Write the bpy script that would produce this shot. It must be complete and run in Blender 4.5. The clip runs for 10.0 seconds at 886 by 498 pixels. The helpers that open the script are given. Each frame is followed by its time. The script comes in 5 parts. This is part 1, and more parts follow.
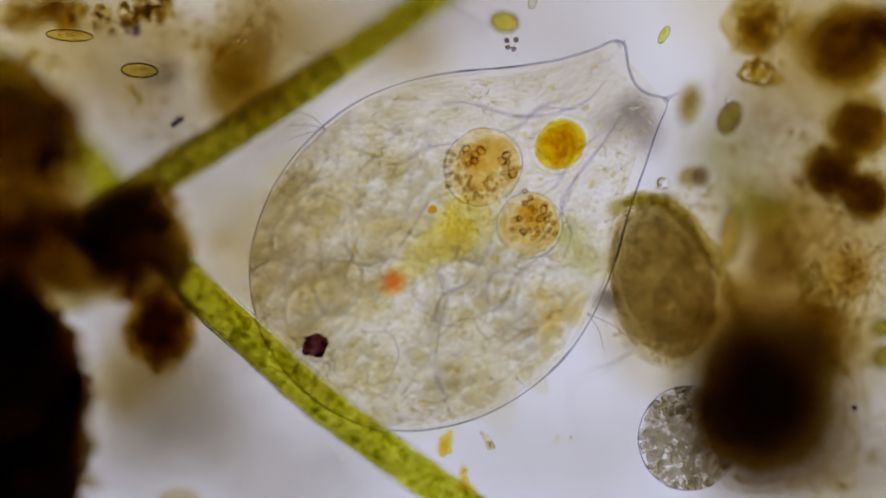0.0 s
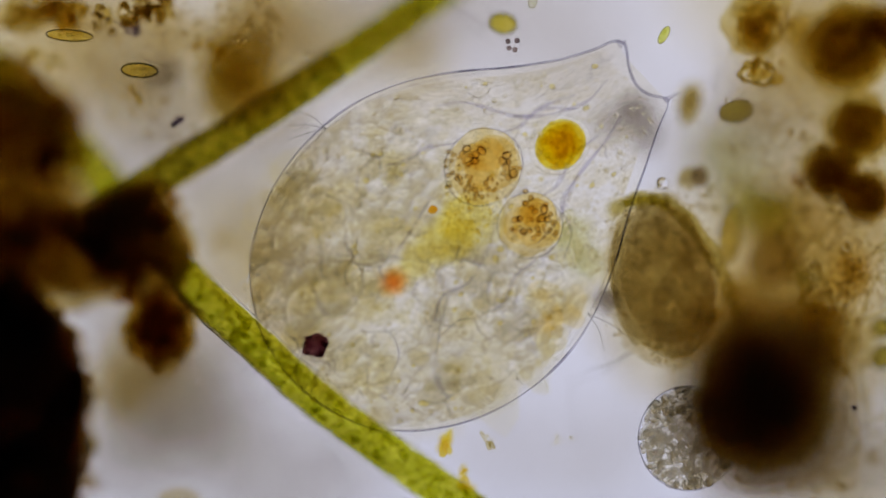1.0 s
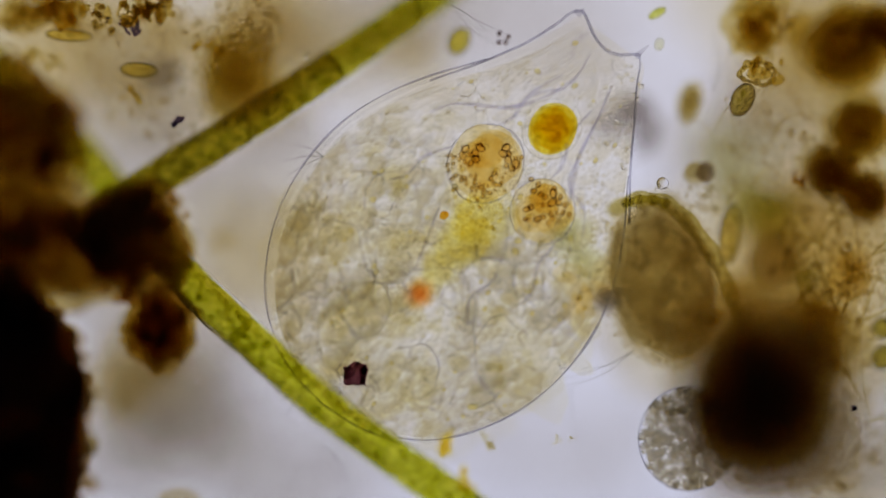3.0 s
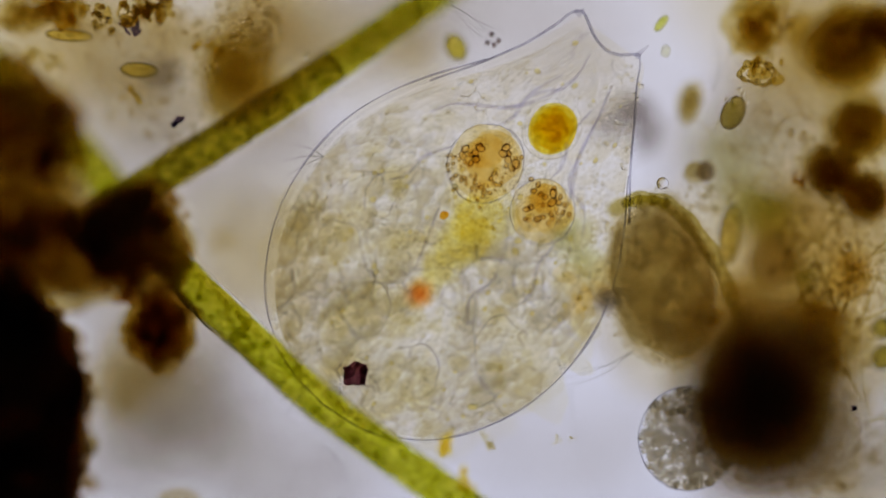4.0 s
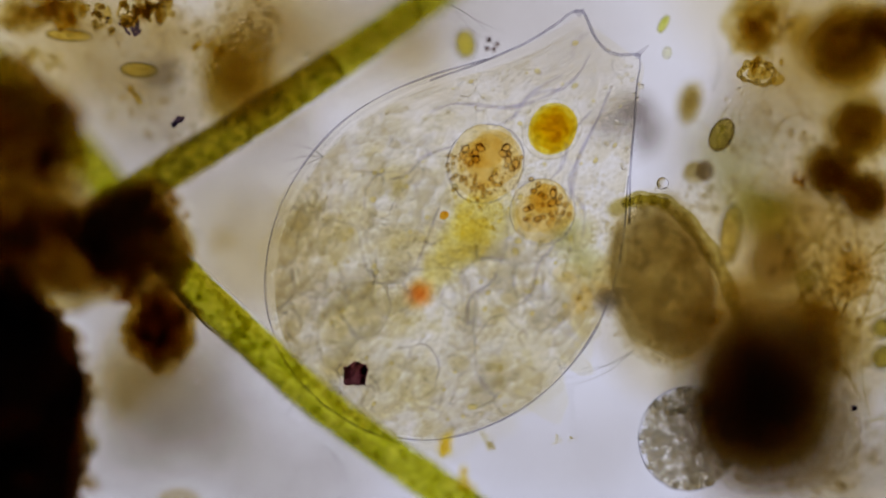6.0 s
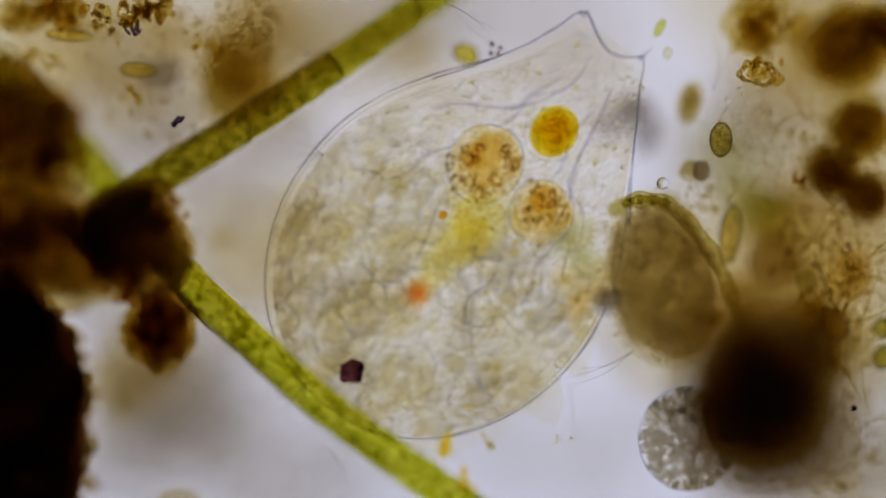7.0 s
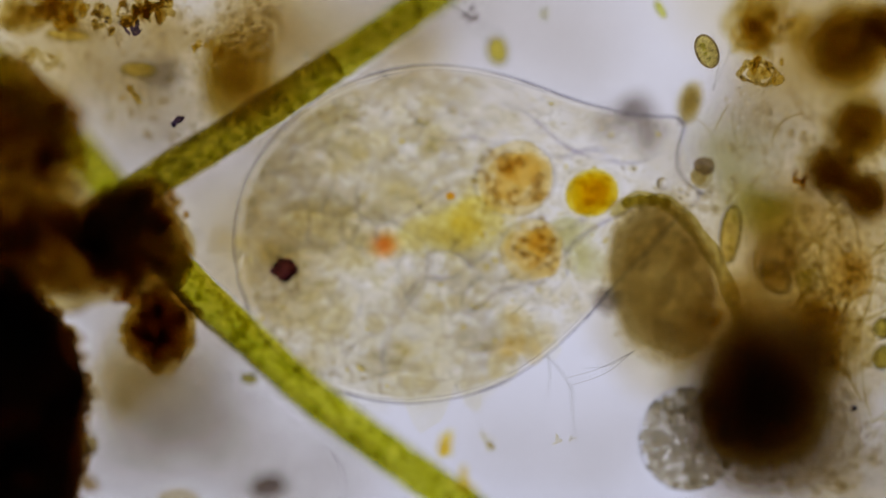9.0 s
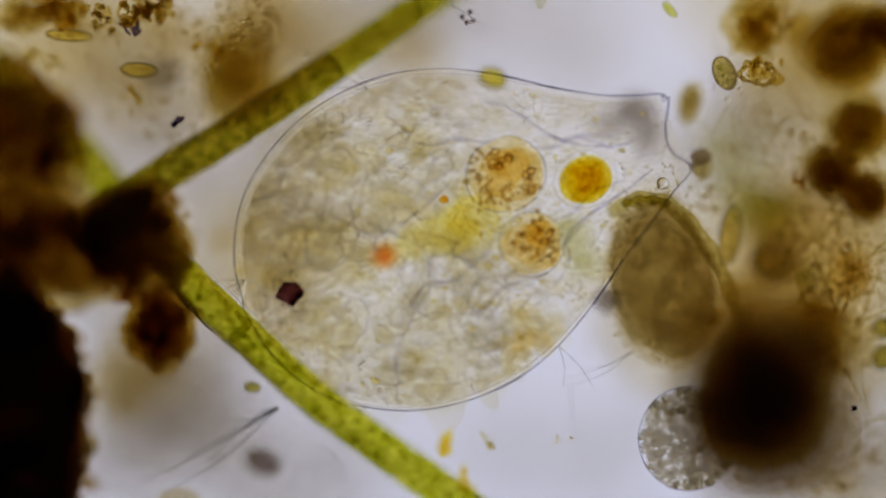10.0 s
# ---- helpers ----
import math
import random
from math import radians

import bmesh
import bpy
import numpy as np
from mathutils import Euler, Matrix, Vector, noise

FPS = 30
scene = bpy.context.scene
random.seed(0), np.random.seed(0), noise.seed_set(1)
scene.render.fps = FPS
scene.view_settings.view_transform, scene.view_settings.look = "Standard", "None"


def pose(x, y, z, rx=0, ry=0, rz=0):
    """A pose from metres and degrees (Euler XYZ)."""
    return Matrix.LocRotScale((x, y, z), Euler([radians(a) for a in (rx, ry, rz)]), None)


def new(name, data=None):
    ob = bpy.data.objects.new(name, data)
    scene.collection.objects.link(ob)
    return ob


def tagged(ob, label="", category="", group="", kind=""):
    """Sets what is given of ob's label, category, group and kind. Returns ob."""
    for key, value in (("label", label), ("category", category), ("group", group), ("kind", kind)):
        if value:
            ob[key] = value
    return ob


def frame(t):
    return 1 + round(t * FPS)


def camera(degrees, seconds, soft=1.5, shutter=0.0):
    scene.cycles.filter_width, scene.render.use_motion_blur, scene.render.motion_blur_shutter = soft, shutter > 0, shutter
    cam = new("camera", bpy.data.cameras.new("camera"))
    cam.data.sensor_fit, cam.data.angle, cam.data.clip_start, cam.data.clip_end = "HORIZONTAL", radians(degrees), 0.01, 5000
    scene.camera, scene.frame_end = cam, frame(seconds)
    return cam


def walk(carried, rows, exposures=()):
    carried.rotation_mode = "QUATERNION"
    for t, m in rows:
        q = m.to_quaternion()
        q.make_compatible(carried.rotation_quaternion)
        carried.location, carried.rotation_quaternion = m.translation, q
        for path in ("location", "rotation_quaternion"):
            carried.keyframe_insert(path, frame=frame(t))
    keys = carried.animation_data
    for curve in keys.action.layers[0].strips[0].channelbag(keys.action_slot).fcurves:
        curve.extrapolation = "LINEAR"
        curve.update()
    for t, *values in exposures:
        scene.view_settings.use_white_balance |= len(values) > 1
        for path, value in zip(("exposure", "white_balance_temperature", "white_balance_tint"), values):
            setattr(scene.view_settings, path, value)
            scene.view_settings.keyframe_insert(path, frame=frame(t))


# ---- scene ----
# A drop of pond water under a bright-field microscope, enlarged 4000 times:
# one millimetre here stands for a quarter of a micrometre there.
HEIGHT = 22.451
cam = camera(4.0, 10.0, soft=1.3, shutter=0.5)
cam.data.dof.use_dof = True
cam.data.dof.focus_distance = HEIGHT
cam.data.dof.aperture_fstop = 0.1
# the focusing knob racks the objective down and up: seconds and the height of the sharp plane
FOCUS = [(0.0, -0.005), (1.0, -0.005), (1.9, -0.008), (2.1, -0.03), (2.4, -0.055), (2.6, -0.035), (4.5, -0.03), (6.8, -0.035), (7.0, -0.04), (7.2, -0.065),
         (7.5, -0.08), (7.7, -0.07), (8.0, -0.06), (8.2, -0.06), (8.4, -0.05), (8.8, -0.055), (9.2, -0.055), (9.6, -0.04), (10.0, -0.03)]
walk(cam, [(t, pose(0, 0, HEIGHT + z)) for t, z in FOCUS])

# ---- light: a lamp below the stage shines up through a frosted plate ----
scene.view_settings.exposure = 0.0
scene.cycles.transparent_max_bounces = 96
scene.cycles.max_bounces = 24
scene.cycles.transmission_bounces = 24

# dim grey fill added all round, so the darkest debris shows brown
world = bpy.data.worlds.new("ambient_fill")
world.use_nodes = True
scene.world = world
world.node_tree.nodes["Background"].inputs["Color"].default_value = (0.5, 0.48, 0.45, 1)
world.node_tree.nodes["Background"].inputs["Strength"].default_value = 0.25

lamp_data = bpy.data.lights.new("substage_lamp", "AREA")
lamp_data.shape, lamp_data.size = "DISK", 6.0
lamp_data.energy = 106
lamp_data.color = (1.0, 0.985, 1.0)
lamp = new("substage_lamp", lamp_data)
lamp.matrix_world = pose(0, 0, -5.6, 180, 0, 0)

# ---- materials ----


def nodes_of(name):
    mat = bpy.data.materials.new(name)
    mat.use_nodes = True
    tree = mat.node_tree
    tree.nodes.clear()
    out = tree.nodes.new("ShaderNodeOutputMaterial")
    return mat, tree, out


def rgba(c):
    return (c[0], c[1], c[2], 1.0)


def noise_factor(tree, scale, lo, hi, detail=4.0, rough=0.6, kind="noise", warp=0.0):
    n, l = tree.nodes, tree.links
    coord = n.new("ShaderNodeTexCoord")
    if kind == "cells":
        tex = n.new("ShaderNodeTexVoronoi")
        tex.inputs["Scale"].default_value = scale
        result = tex.outputs["Distance"]
    else:
        tex = n.new("ShaderNodeTexNoise")
        tex.inputs["Scale"].default_value = scale
        tex.inputs["Detail"].default_value = detail
        tex.inputs["Roughness"].default_value = rough
        tex.inputs["Distortion"].default_value = warp
        result = tex.outputs["Fac"]
    l.new(coord.outputs["Object"], tex.inputs["Vector"])
    span = n.new("ShaderNodeMapRange")
    span.inputs["From Min"].default_value = lo
    span.inputs["From Max"].default_value = hi
    l.new(result, span.inputs["Value"])
    return span.outputs["Result"]


def along(tree, fade):
    """One up to fade[0] along the object's x, falling to nothing at fade[1], with an uneven border."""
    n, l = tree.nodes, tree.links
    coord = n.new("ShaderNodeTexCoord")
    split = n.new("ShaderNodeSeparateXYZ")
    l.new(coord.outputs["Object"], split.inputs[0])
    wobble = n.new("ShaderNodeMath")
    wobble.operation = "MULTIPLY_ADD"
    wobble.inputs[1].default_value = 0.12
    l.new(noise_factor(tree, 14.0, 0.3, 0.7, 3.0), wobble.inputs[0])
    l.new(split.outputs["X"], wobble.inputs[2])
    span = n.new("ShaderNodeMapRange")
    span.inputs["From Min"].default_value = fade[1] + 0.06
    span.inputs["From Max"].default_value = fade[0] + 0.06
    l.new(wobble.outputs[0], span.inputs["Value"])
    return span.outputs["Result"]


def times(tree, a, b):
    m = tree.nodes.new("ShaderNodeMath")
    m.operation = "MULTIPLY"
    tree.links.new(a, m.inputs[0])
    tree.links.new(b, m.inputs[1])
    return m.outputs[0]


def mixed(tree, fac, a, b, mode="MIX"):
    m = tree.nodes.new("ShaderNodeMix")
    m.data_type, m.blend_type = "RGBA", mode
    for socket, v in ((m.inputs[0], fac), (m.inputs[6], a), (m.inputs[7], b)):
        if isinstance(v, tuple):
            socket.default_value = rgba(v)
        elif isinstance(v, (int, float)):
            socket.default_value = v
        else:
            tree.links.new(v, socket)
    return m.outputs[2]


def film(name, pale, deep, scale=30.0, lo=0.35, hi=0.65, fine=None, solid=None, amount=0.0, vary=0.0, detail=4.0,
         cells=False, warp=0.0):
    """Stained, see-through matter: what it lets through wanders from pale to deep. solid: an opaque share."""
    mat, tree, out = nodes_of(name)
    n, l = tree.nodes, tree.links
    fac = noise_factor(tree, scale, lo, hi, detail, kind="cells" if cells else "noise", warp=warp)
    col = mixed(tree, fac, deep, pale)
    if fine:
        f2 = noise_factor(tree, fine, 0.3, 0.6, 3.0)
        col = mixed(tree, f2, mixed(tree, 1.0, col, (0.78, 0.76, 0.72), "MULTIPLY"), col)
    if vary:
        geo = n.new("ShaderNodeNewGeometry")
        info = n.new("ShaderNodeObjectInfo")
        add = n.new("ShaderNodeMath")
        add.operation = "ADD"
        l.new(geo.outputs["Random Per Island"], add.inputs[0])
        l.new(info.outputs["Random"], add.inputs[1])
        part_of = n.new("ShaderNodeMath")
        part_of.operation = "FRACT"
        l.new(add.outputs[0], part_of.inputs[0])
        span = n.new("ShaderNodeMapRange")
        span.inputs["To Min"].default_value = 1.0 - vary
        l.new(part_of.outputs[0], span.inputs["Value"])
        col = mixed(tree, span.outputs[0], (deep[0], deep[1], deep[2]), col)
    clear = n.new("ShaderNodeBsdfTransparent")
    l.new(col, clear.inputs["Color"])
    shader = clear.outputs[0]
    if solid:
        matt = n.new("ShaderNodeBsdfPrincipled")
        matt.inputs["Roughness"].default_value = 0.85
        matt.inputs["Base Color"].default_value = rgba(solid)
        f3 = noise_factor(tree, scale * 0.8, 0.35, 0.6, 5.0)
        am = n.new("ShaderNodeMath")
        am.operation = "MULTIPLY"
        l.new(f3, am.inputs[0])
        am.inputs[1].default_value = amount
        mix = n.new("ShaderNodeMixShader")
        l.new(am.outputs[0], mix.inputs[0])
        l.new(shader, mix.inputs[1])
        l.new(matt.outputs[0], mix.inputs[2])
        shader = mix.outputs[0]
    l.new(shader, out.inputs["Surface"])
    return mat


def jelly(name, tint, ior=1.05, share=1.0, bumps=0.0, scale=60.0):
    """Wet, glassy matter, a little denser than the water round it."""
    mat, tree, out = nodes_of(name)
    n, l = tree.nodes, tree.links
    glass = n.new("ShaderNodeBsdfGlass")
    glass.inputs["Color"].default_value = rgba(tint)
    glass.inputs["Roughness"].default_value = 0.0
    glass.inputs["IOR"].default_value = ior
    if bumps:
        tex = n.new("ShaderNodeTexNoise")
        tex.inputs["Scale"].default_value = scale
        coord = n.new("ShaderNodeTexCoord")
        l.new(coord.outputs["Object"], tex.inputs["Vector"])
        bump = n.new("ShaderNodeBump")
        bump.inputs["Strength"].default_value = bumps
        bump.inputs["Distance"].default_value = 0.01
        l.new(tex.outputs["Fac"], bump.inputs["Height"])
        l.new(bump.outputs["Normal"], glass.inputs["Normal"])
    if share < 1.0:
        clear = n.new("ShaderNodeBsdfTransparent")
        clear.inputs["Color"].default_value = rgba(tint)
        mix = n.new("ShaderNodeMixShader")
        mix.inputs[0].default_value = share
        l.new(clear.outputs[0], mix.inputs[1])
        l.new(glass.outputs[0], mix.inputs[2])
        l.new(mix.outputs[0], out.inputs["Surface"])
    else:
        l.new(glass.outputs[0], out.inputs["Surface"])
    return mat


def pleats(name, pale, deep, scale, bands, reach=0.5):
    """Thin skin with crumpling painted in: each fold's shading fades softly to one side and breaks off sharply at the
    other.
    """
    mat, tree, out = nodes_of(name)
    n, l = tree.nodes, tree.links

    def math_node(kind, a, b=0.0):
        m = n.new("ShaderNodeMath")
        m.operation = kind
        for socket, v in ((m.inputs[0], a), (m.inputs[1], b)):
            if isinstance(v, float):
                socket.default_value = v
            else:
                l.new(v, socket)
        return m.outputs[0]

    # fold shading as colour: a sawtooth of noise, the sheet itself stays smooth
    wave = math_node("MULTIPLY", noise_factor(tree, scale, 0.2, 0.8, 2.5, 0.5, warp=0.7), float(bands))
    saw = math_node("FRACT", wave)
    back = math_node("MULTIPLY", math_node("SUBTRACT", 1.0, saw), 14.0)
    fold = math_node("MINIMUM", math_node("POWER", saw, 1.7), back)
    spread = math_node("MULTIPLY", fold, noise_factor(tree, scale * 0.55, 0.5 - 0.28 * reach, 0.72, 3.0))
    body = mixed(tree, times(tree, spread, along(tree, (0.0, 0.20))), pale, deep)
    grain = noise_factor(tree, scale * 7, 0.3, 0.62, 4.0)
    body = mixed(tree, grain, mixed(tree, 1.0, body, (0.985, 0.982, 0.975), "MULTIPLY"), body)
    clear = n.new("ShaderNodeBsdfTransparent")
    l.new(body, clear.inputs["Color"])
    l.new(clear.outputs[0], out.inputs["Surface"])
    return mat


def lobes(name, shaded, bright_side, seam, scale, width, cover=(0.42, 0.6), seam_share=0.8, fade=(0.02, 0.22)):
    """Packed soft lobes in painted relief: each is coloured darker towards one side, with a thin seam between
    neighbours, in patches.
    """
    mat, tree, out = nodes_of(name)
    n, l = tree.nodes, tree.links
    coord = n.new("ShaderNodeTexCoord")
    bend = n.new("ShaderNodeTexNoise")
    bend.inputs["Scale"].default_value = scale * 0.5
    bend.inputs["Detail"].default_value = 2.0
    l.new(coord.outputs["Object"], bend.inputs["Vector"])
    shift = n.new("ShaderNodeVectorMath")
    shift.operation = "MULTIPLY_ADD"
    shift.inputs[1].default_value = (1.1 / scale, 1.1 / scale, 0.0)
    l.new(bend.outputs["Color"], shift.inputs[0])
    l.new(coord.outputs["Object"], shift.inputs[2])
    cell = n.new("ShaderNodeTexVoronoi")
    cell.voronoi_dimensions = "2D"
    edge = n.new("ShaderNodeTexVoronoi")
    edge.voronoi_dimensions, edge.feature = "2D", "DISTANCE_TO_EDGE"
    for tex in (cell, edge):
        tex.inputs["Scale"].default_value = scale
        l.new(shift.outputs[0], tex.inputs["Vector"])
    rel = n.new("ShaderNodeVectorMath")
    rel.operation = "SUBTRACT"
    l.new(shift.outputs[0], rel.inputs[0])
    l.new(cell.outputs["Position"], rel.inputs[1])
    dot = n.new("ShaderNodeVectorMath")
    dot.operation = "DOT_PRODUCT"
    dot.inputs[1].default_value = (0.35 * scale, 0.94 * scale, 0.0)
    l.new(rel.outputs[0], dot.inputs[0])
    # relief shading put into the colour: the same side of every lobe darkens
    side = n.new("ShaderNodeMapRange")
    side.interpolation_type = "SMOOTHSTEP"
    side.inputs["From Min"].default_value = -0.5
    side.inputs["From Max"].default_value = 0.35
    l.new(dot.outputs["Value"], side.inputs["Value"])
    body = mixed(tree, side.outputs[0], shaded, bright_side)
    rim = n.new("ShaderNodeMapRange")
    rim.inputs["From Max"].default_value = width
    rim.inputs["To Min"].default_value = seam_share
    rim.inputs["To Max"].default_value = 0.0
    l.new(edge.outputs["Distance"], rim.inputs["Value"])
    broken = n.new("ShaderNodeMath")
    broken.operation = "MULTIPLY"
    l.new(rim.outputs[0], broken.inputs[0])
    l.new(noise_factor(tree, scale * 0.5, 0.42, 0.6, 2.0), broken.inputs[1])
    body = mixed(tree, broken.outputs[0], body, seam)
    patch = noise_factor(tree, scale * 0.28, cover[0], cover[1], 3.0)
    col = mixed(tree, times(tree, patch, along(tree, fade)), bright_side, body)
    skin = n.new("ShaderNodeBsdfTransparent")
    l.new(col, skin.inputs["Color"])
    l.new(skin.outputs[0], out.inputs["Surface"])
    return mat


def frosted_plate():
    """Frosted glass, tinted a little unevenly: bluer towards one side, warmer towards the other."""
    mat, tree, out = nodes_of("frosted_plate")
    n, l = tree.nodes, tree.links
    thin = n.new("ShaderNodeBsdfTranslucent")
    mottle = mixed(tree, noise_factor(tree, 1.3, 0.3, 0.7, 2.0), (0.96, 0.965, 0.975), (1.0, 1.0, 1.0))
    coord = n.new("ShaderNodeTexCoord")
    split = n.new("ShaderNodeSeparateXYZ")
    l.new(coord.outputs["Object"], split.inputs[0])
    span = n.new("ShaderNodeMapRange")
    span.inputs["From Min"].default_value = -0.6
    span.inputs["From Max"].default_value = 0.6
    l.new(split.outputs["Y"], span.inputs["Value"])
    tint = mixed(tree, span.outputs["Result"], (0.735, 0.765, 0.965), (0.795, 0.795, 0.915))
    l.new(mixed(tree, 1.0, tint, mottle, "MULTIPLY"), thin.inputs["Color"])
    l.new(thin.outputs[0], out.inputs["Surface"])
    return mat


M_PLATE = frosted_plate()
M_WALL = jelly("algal_cell_wall", (0.97, 0.97, 0.88), 1.05)
M_CHLORO = film("chloroplast_green", (0.95, 0.935, 0.34), (0.73, 0.75, 0.13), 26, 0.34, 0.66, fine=110, vary=0.1, warp=1.0, detail=6.0)
M_CHLORO_MID = film("chloroplast_moss", (0.935, 0.91, 0.36), (0.69, 0.68, 0.14), 26, 0.36, 0.64, fine=110, vary=0.15, warp=1.0, detail=6.0)
M_CHLORO_OLD = film("chloroplast_olive", (0.88, 0.83, 0.27), (0.48, 0.44, 0.08), 30, 0.36, 0.62, fine=200, vary=0.1, warp=2.0)
M_GRAIN_G = film("green_grain", (0.96, 0.955, 0.68), (0.86, 0.87, 0.48), 60, vary=0.6)
M_LORICA = film("lorica_skin", (0.994, 0.986, 0.955), (0.98, 0.967, 0.915), 14, 0.35, 0.65, fine=None)
M_RIM = film("lorica_edge", (0.86, 0.855, 0.88), (0.64, 0.635, 0.69), 9)
M_FOLD = film("fold_line", (0.925, 0.92, 0.93), (0.82, 0.81, 0.84), 40)
M_TISSUE = film("tissue_flake", (0.999, 0.998, 0.992), (0.983, 0.972, 0.905), 26, 0.3, 0.7, vary=0.6)
M_OLIVE = film("tissue_olive", (0.998, 0.996, 0.982), (0.974, 0.964, 0.915), 22, 0.3, 0.7, vary=0.6)
M_PLEAT = pleats("tissue_pleats", (1.0, 0.999, 0.996), (0.85, 0.825, 0.76), 8.0, 5.5, 1.1)
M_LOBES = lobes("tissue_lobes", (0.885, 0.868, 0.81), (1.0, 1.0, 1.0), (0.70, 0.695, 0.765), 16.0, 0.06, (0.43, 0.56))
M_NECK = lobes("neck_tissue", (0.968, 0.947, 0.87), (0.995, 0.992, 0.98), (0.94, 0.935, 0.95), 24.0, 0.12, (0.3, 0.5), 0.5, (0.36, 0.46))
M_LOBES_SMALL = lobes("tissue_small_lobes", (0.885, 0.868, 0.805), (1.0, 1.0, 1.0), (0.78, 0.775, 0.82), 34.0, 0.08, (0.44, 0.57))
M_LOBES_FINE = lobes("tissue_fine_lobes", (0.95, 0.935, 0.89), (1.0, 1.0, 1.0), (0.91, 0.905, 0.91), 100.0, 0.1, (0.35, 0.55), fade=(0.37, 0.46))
M_VESICLE = jelly("vesicle", (0.998, 0.995, 0.982), 1.035, 0.6)
M_DROP = jelly("droplet", (0.985, 0.97, 0.90), 1.10)
M_GUT = film("gut_yellow", (0.999, 0.991, 0.895), (0.992, 0.972, 0.775), 26, 0.3, 0.7)
M_STOMACH = film("stomach_brown", (0.994, 0.957, 0.825), (0.96, 0.88, 0.62), 20, 0.35, 0.62)
M_STOMACH_SKIN = jelly("stomach_skin", (0.995, 0.99, 0.97), 1.04)
M_GRANULE = film("brown_granule", (0.98, 0.93, 0.78), (0.90, 0.79, 0.55), 120, vary=0.7)
M_GRANULE_RIM = film("granule_rim", (0.66, 0.55, 0.37), (0.46, 0.36, 0.21), 90)
M_GOLD = film("gold_food", (0.988, 0.945, 0.52), (0.93, 0.825, 0.28), 30, 0.38, 0.6, warp=2.0)
M_EYE = film("red_eye", (1.0, 0.83, 0.62), (1.0, 0.755, 0.53), 60)
M_EYE_HALO = film("red_halo", (1.0, 0.90, 0.74), (0.99, 0.83, 0.62), 70)
M_CRYSTAL = film("wine_crystal", (0.50, 0.30, 0.34), (0.30, 0.15, 0.24), 60)
M_ORANGE = film("orange_drop", (0.99, 0.80, 0.30), (0.95, 0.66, 0.15), 60)
M_DARK = film("detritus_dark", (0.95, 0.87, 0.58), (0.76, 0.62, 0.32), 13, 0.36, 0.66, fine=90, solid=(0.14, 0.08, 0.02), amount=0.05, vary=0.5)
M_BROWN = film("detritus_brown", (0.97, 0.87, 0.56), (0.72, 0.53, 0.22), 24, 0.36, 0.64, fine=130, solid=(0.12, 0.055, 0.012), amount=0.10, vary=0.5)
M_BLACK = film("detritus_black", (0.82, 0.72, 0.52), (0.46, 0.35, 0.20), 14, solid=(0.035, 0.018, 0.008), amount=0.04)
M_BALL = film("ball_black", (0.865, 0.805, 0.60), (0.80, 0.73, 0.51), 12, solid=(0.06, 0.034, 0.012), amount=0.07)
M_AMBER = film("amber_fragment", (0.995, 0.945, 0.62), (0.88, 0.77, 0.36), 40, 0.36, 0.64, fine=160, vary=0.5)
M_OCHRE = film("ochre_ball", (0.938, 0.905, 0.755), (0.855, 0.81, 0.60), 34, 0.35, 0.65)
M_OCHRE_P = film("tan_ball", (0.97, 0.95, 0.84), (0.915, 0.88, 0.72), 34, 0.35, 0.65)
M_OCHRE_D = film("umber_ball", (0.918, 0.882, 0.735), (0.825, 0.775, 0.59), 34, 0.35, 0.65)
M_CYST = film("cyst_olive", (0.966, 0.952, 0.90), (0.89, 0.862, 0.775), 22, 0.33, 0.67, detail=9.0)
M_TAUPE = film("taupe_ball", (0.975, 0.965, 0.935), (0.94, 0.92, 0.87), 24)
M_AMBER_SOFT = film("soft_amber", (0.985, 0.95, 0.78), (0.92, 0.85, 0.56), 24, fine=90)
M_GREY = film("grey_smudge", (0.91, 0.90, 0.89), (0.83, 0.81, 0.79), 24)
M_HAZE = film("pale_mucus", (0.985, 0.982, 0.976), (0.96, 0.954, 0.942), 7, 0.3, 0.7)
M_HAZE_B = film("brown_mucus", (0.985, 0.972, 0.925), (0.952, 0.93, 0.86), 7, 0.3, 0.7)
M_HAZE_G = film("green_mucus", (0.965, 0.962, 0.87), (0.89, 0.885, 0.72), 12, 0.3, 0.7)
M_ALGA = film("alga_olive", (0.88, 0.85, 0.46), (0.68, 0.63, 0.24), 60, 0.38, 0.62, fine=200)
M_ALGA_RIM = film("alga_shell", (0.60, 0.57, 0.38), (0.42, 0.39, 0.24), 40)
M_LIME = film("spore_lime", (0.94, 0.95, 0.55), (0.82, 0.85, 0.32), 60)
M_BUBBLE = jelly("bubble", (0.97, 0.96, 0.94), 1.2)
M_HAIR = film("bristle", (0.93, 0.93, 0.92), (0.84, 0.84, 0.84), 60)
M_VIOLET = film("violet_bit", (0.50, 0.42, 0.60), (0.26, 0.20, 0.34), 60)

# ---- shapes ----
RNG = np.random.default_rng(11)


def reseed(*numbers):
    """Each thing draws its own random numbers, so that it keeps its shape when others change."""
    global RNG
    RNG = np.random.default_rng([abs(int(1000 * k)) for k in numbers])


def at(px, py, z=0.0):
    """The place at height z that the lens shows at this point of its 1568 x 882 field."""
    k = (HEIGHT - z) / HEIGHT / 1000
    return Vector(((px - 784) * k, (441 - py) * k, z))


def scale_at(z):
    return (HEIGHT - z) / HEIGHT / 1000


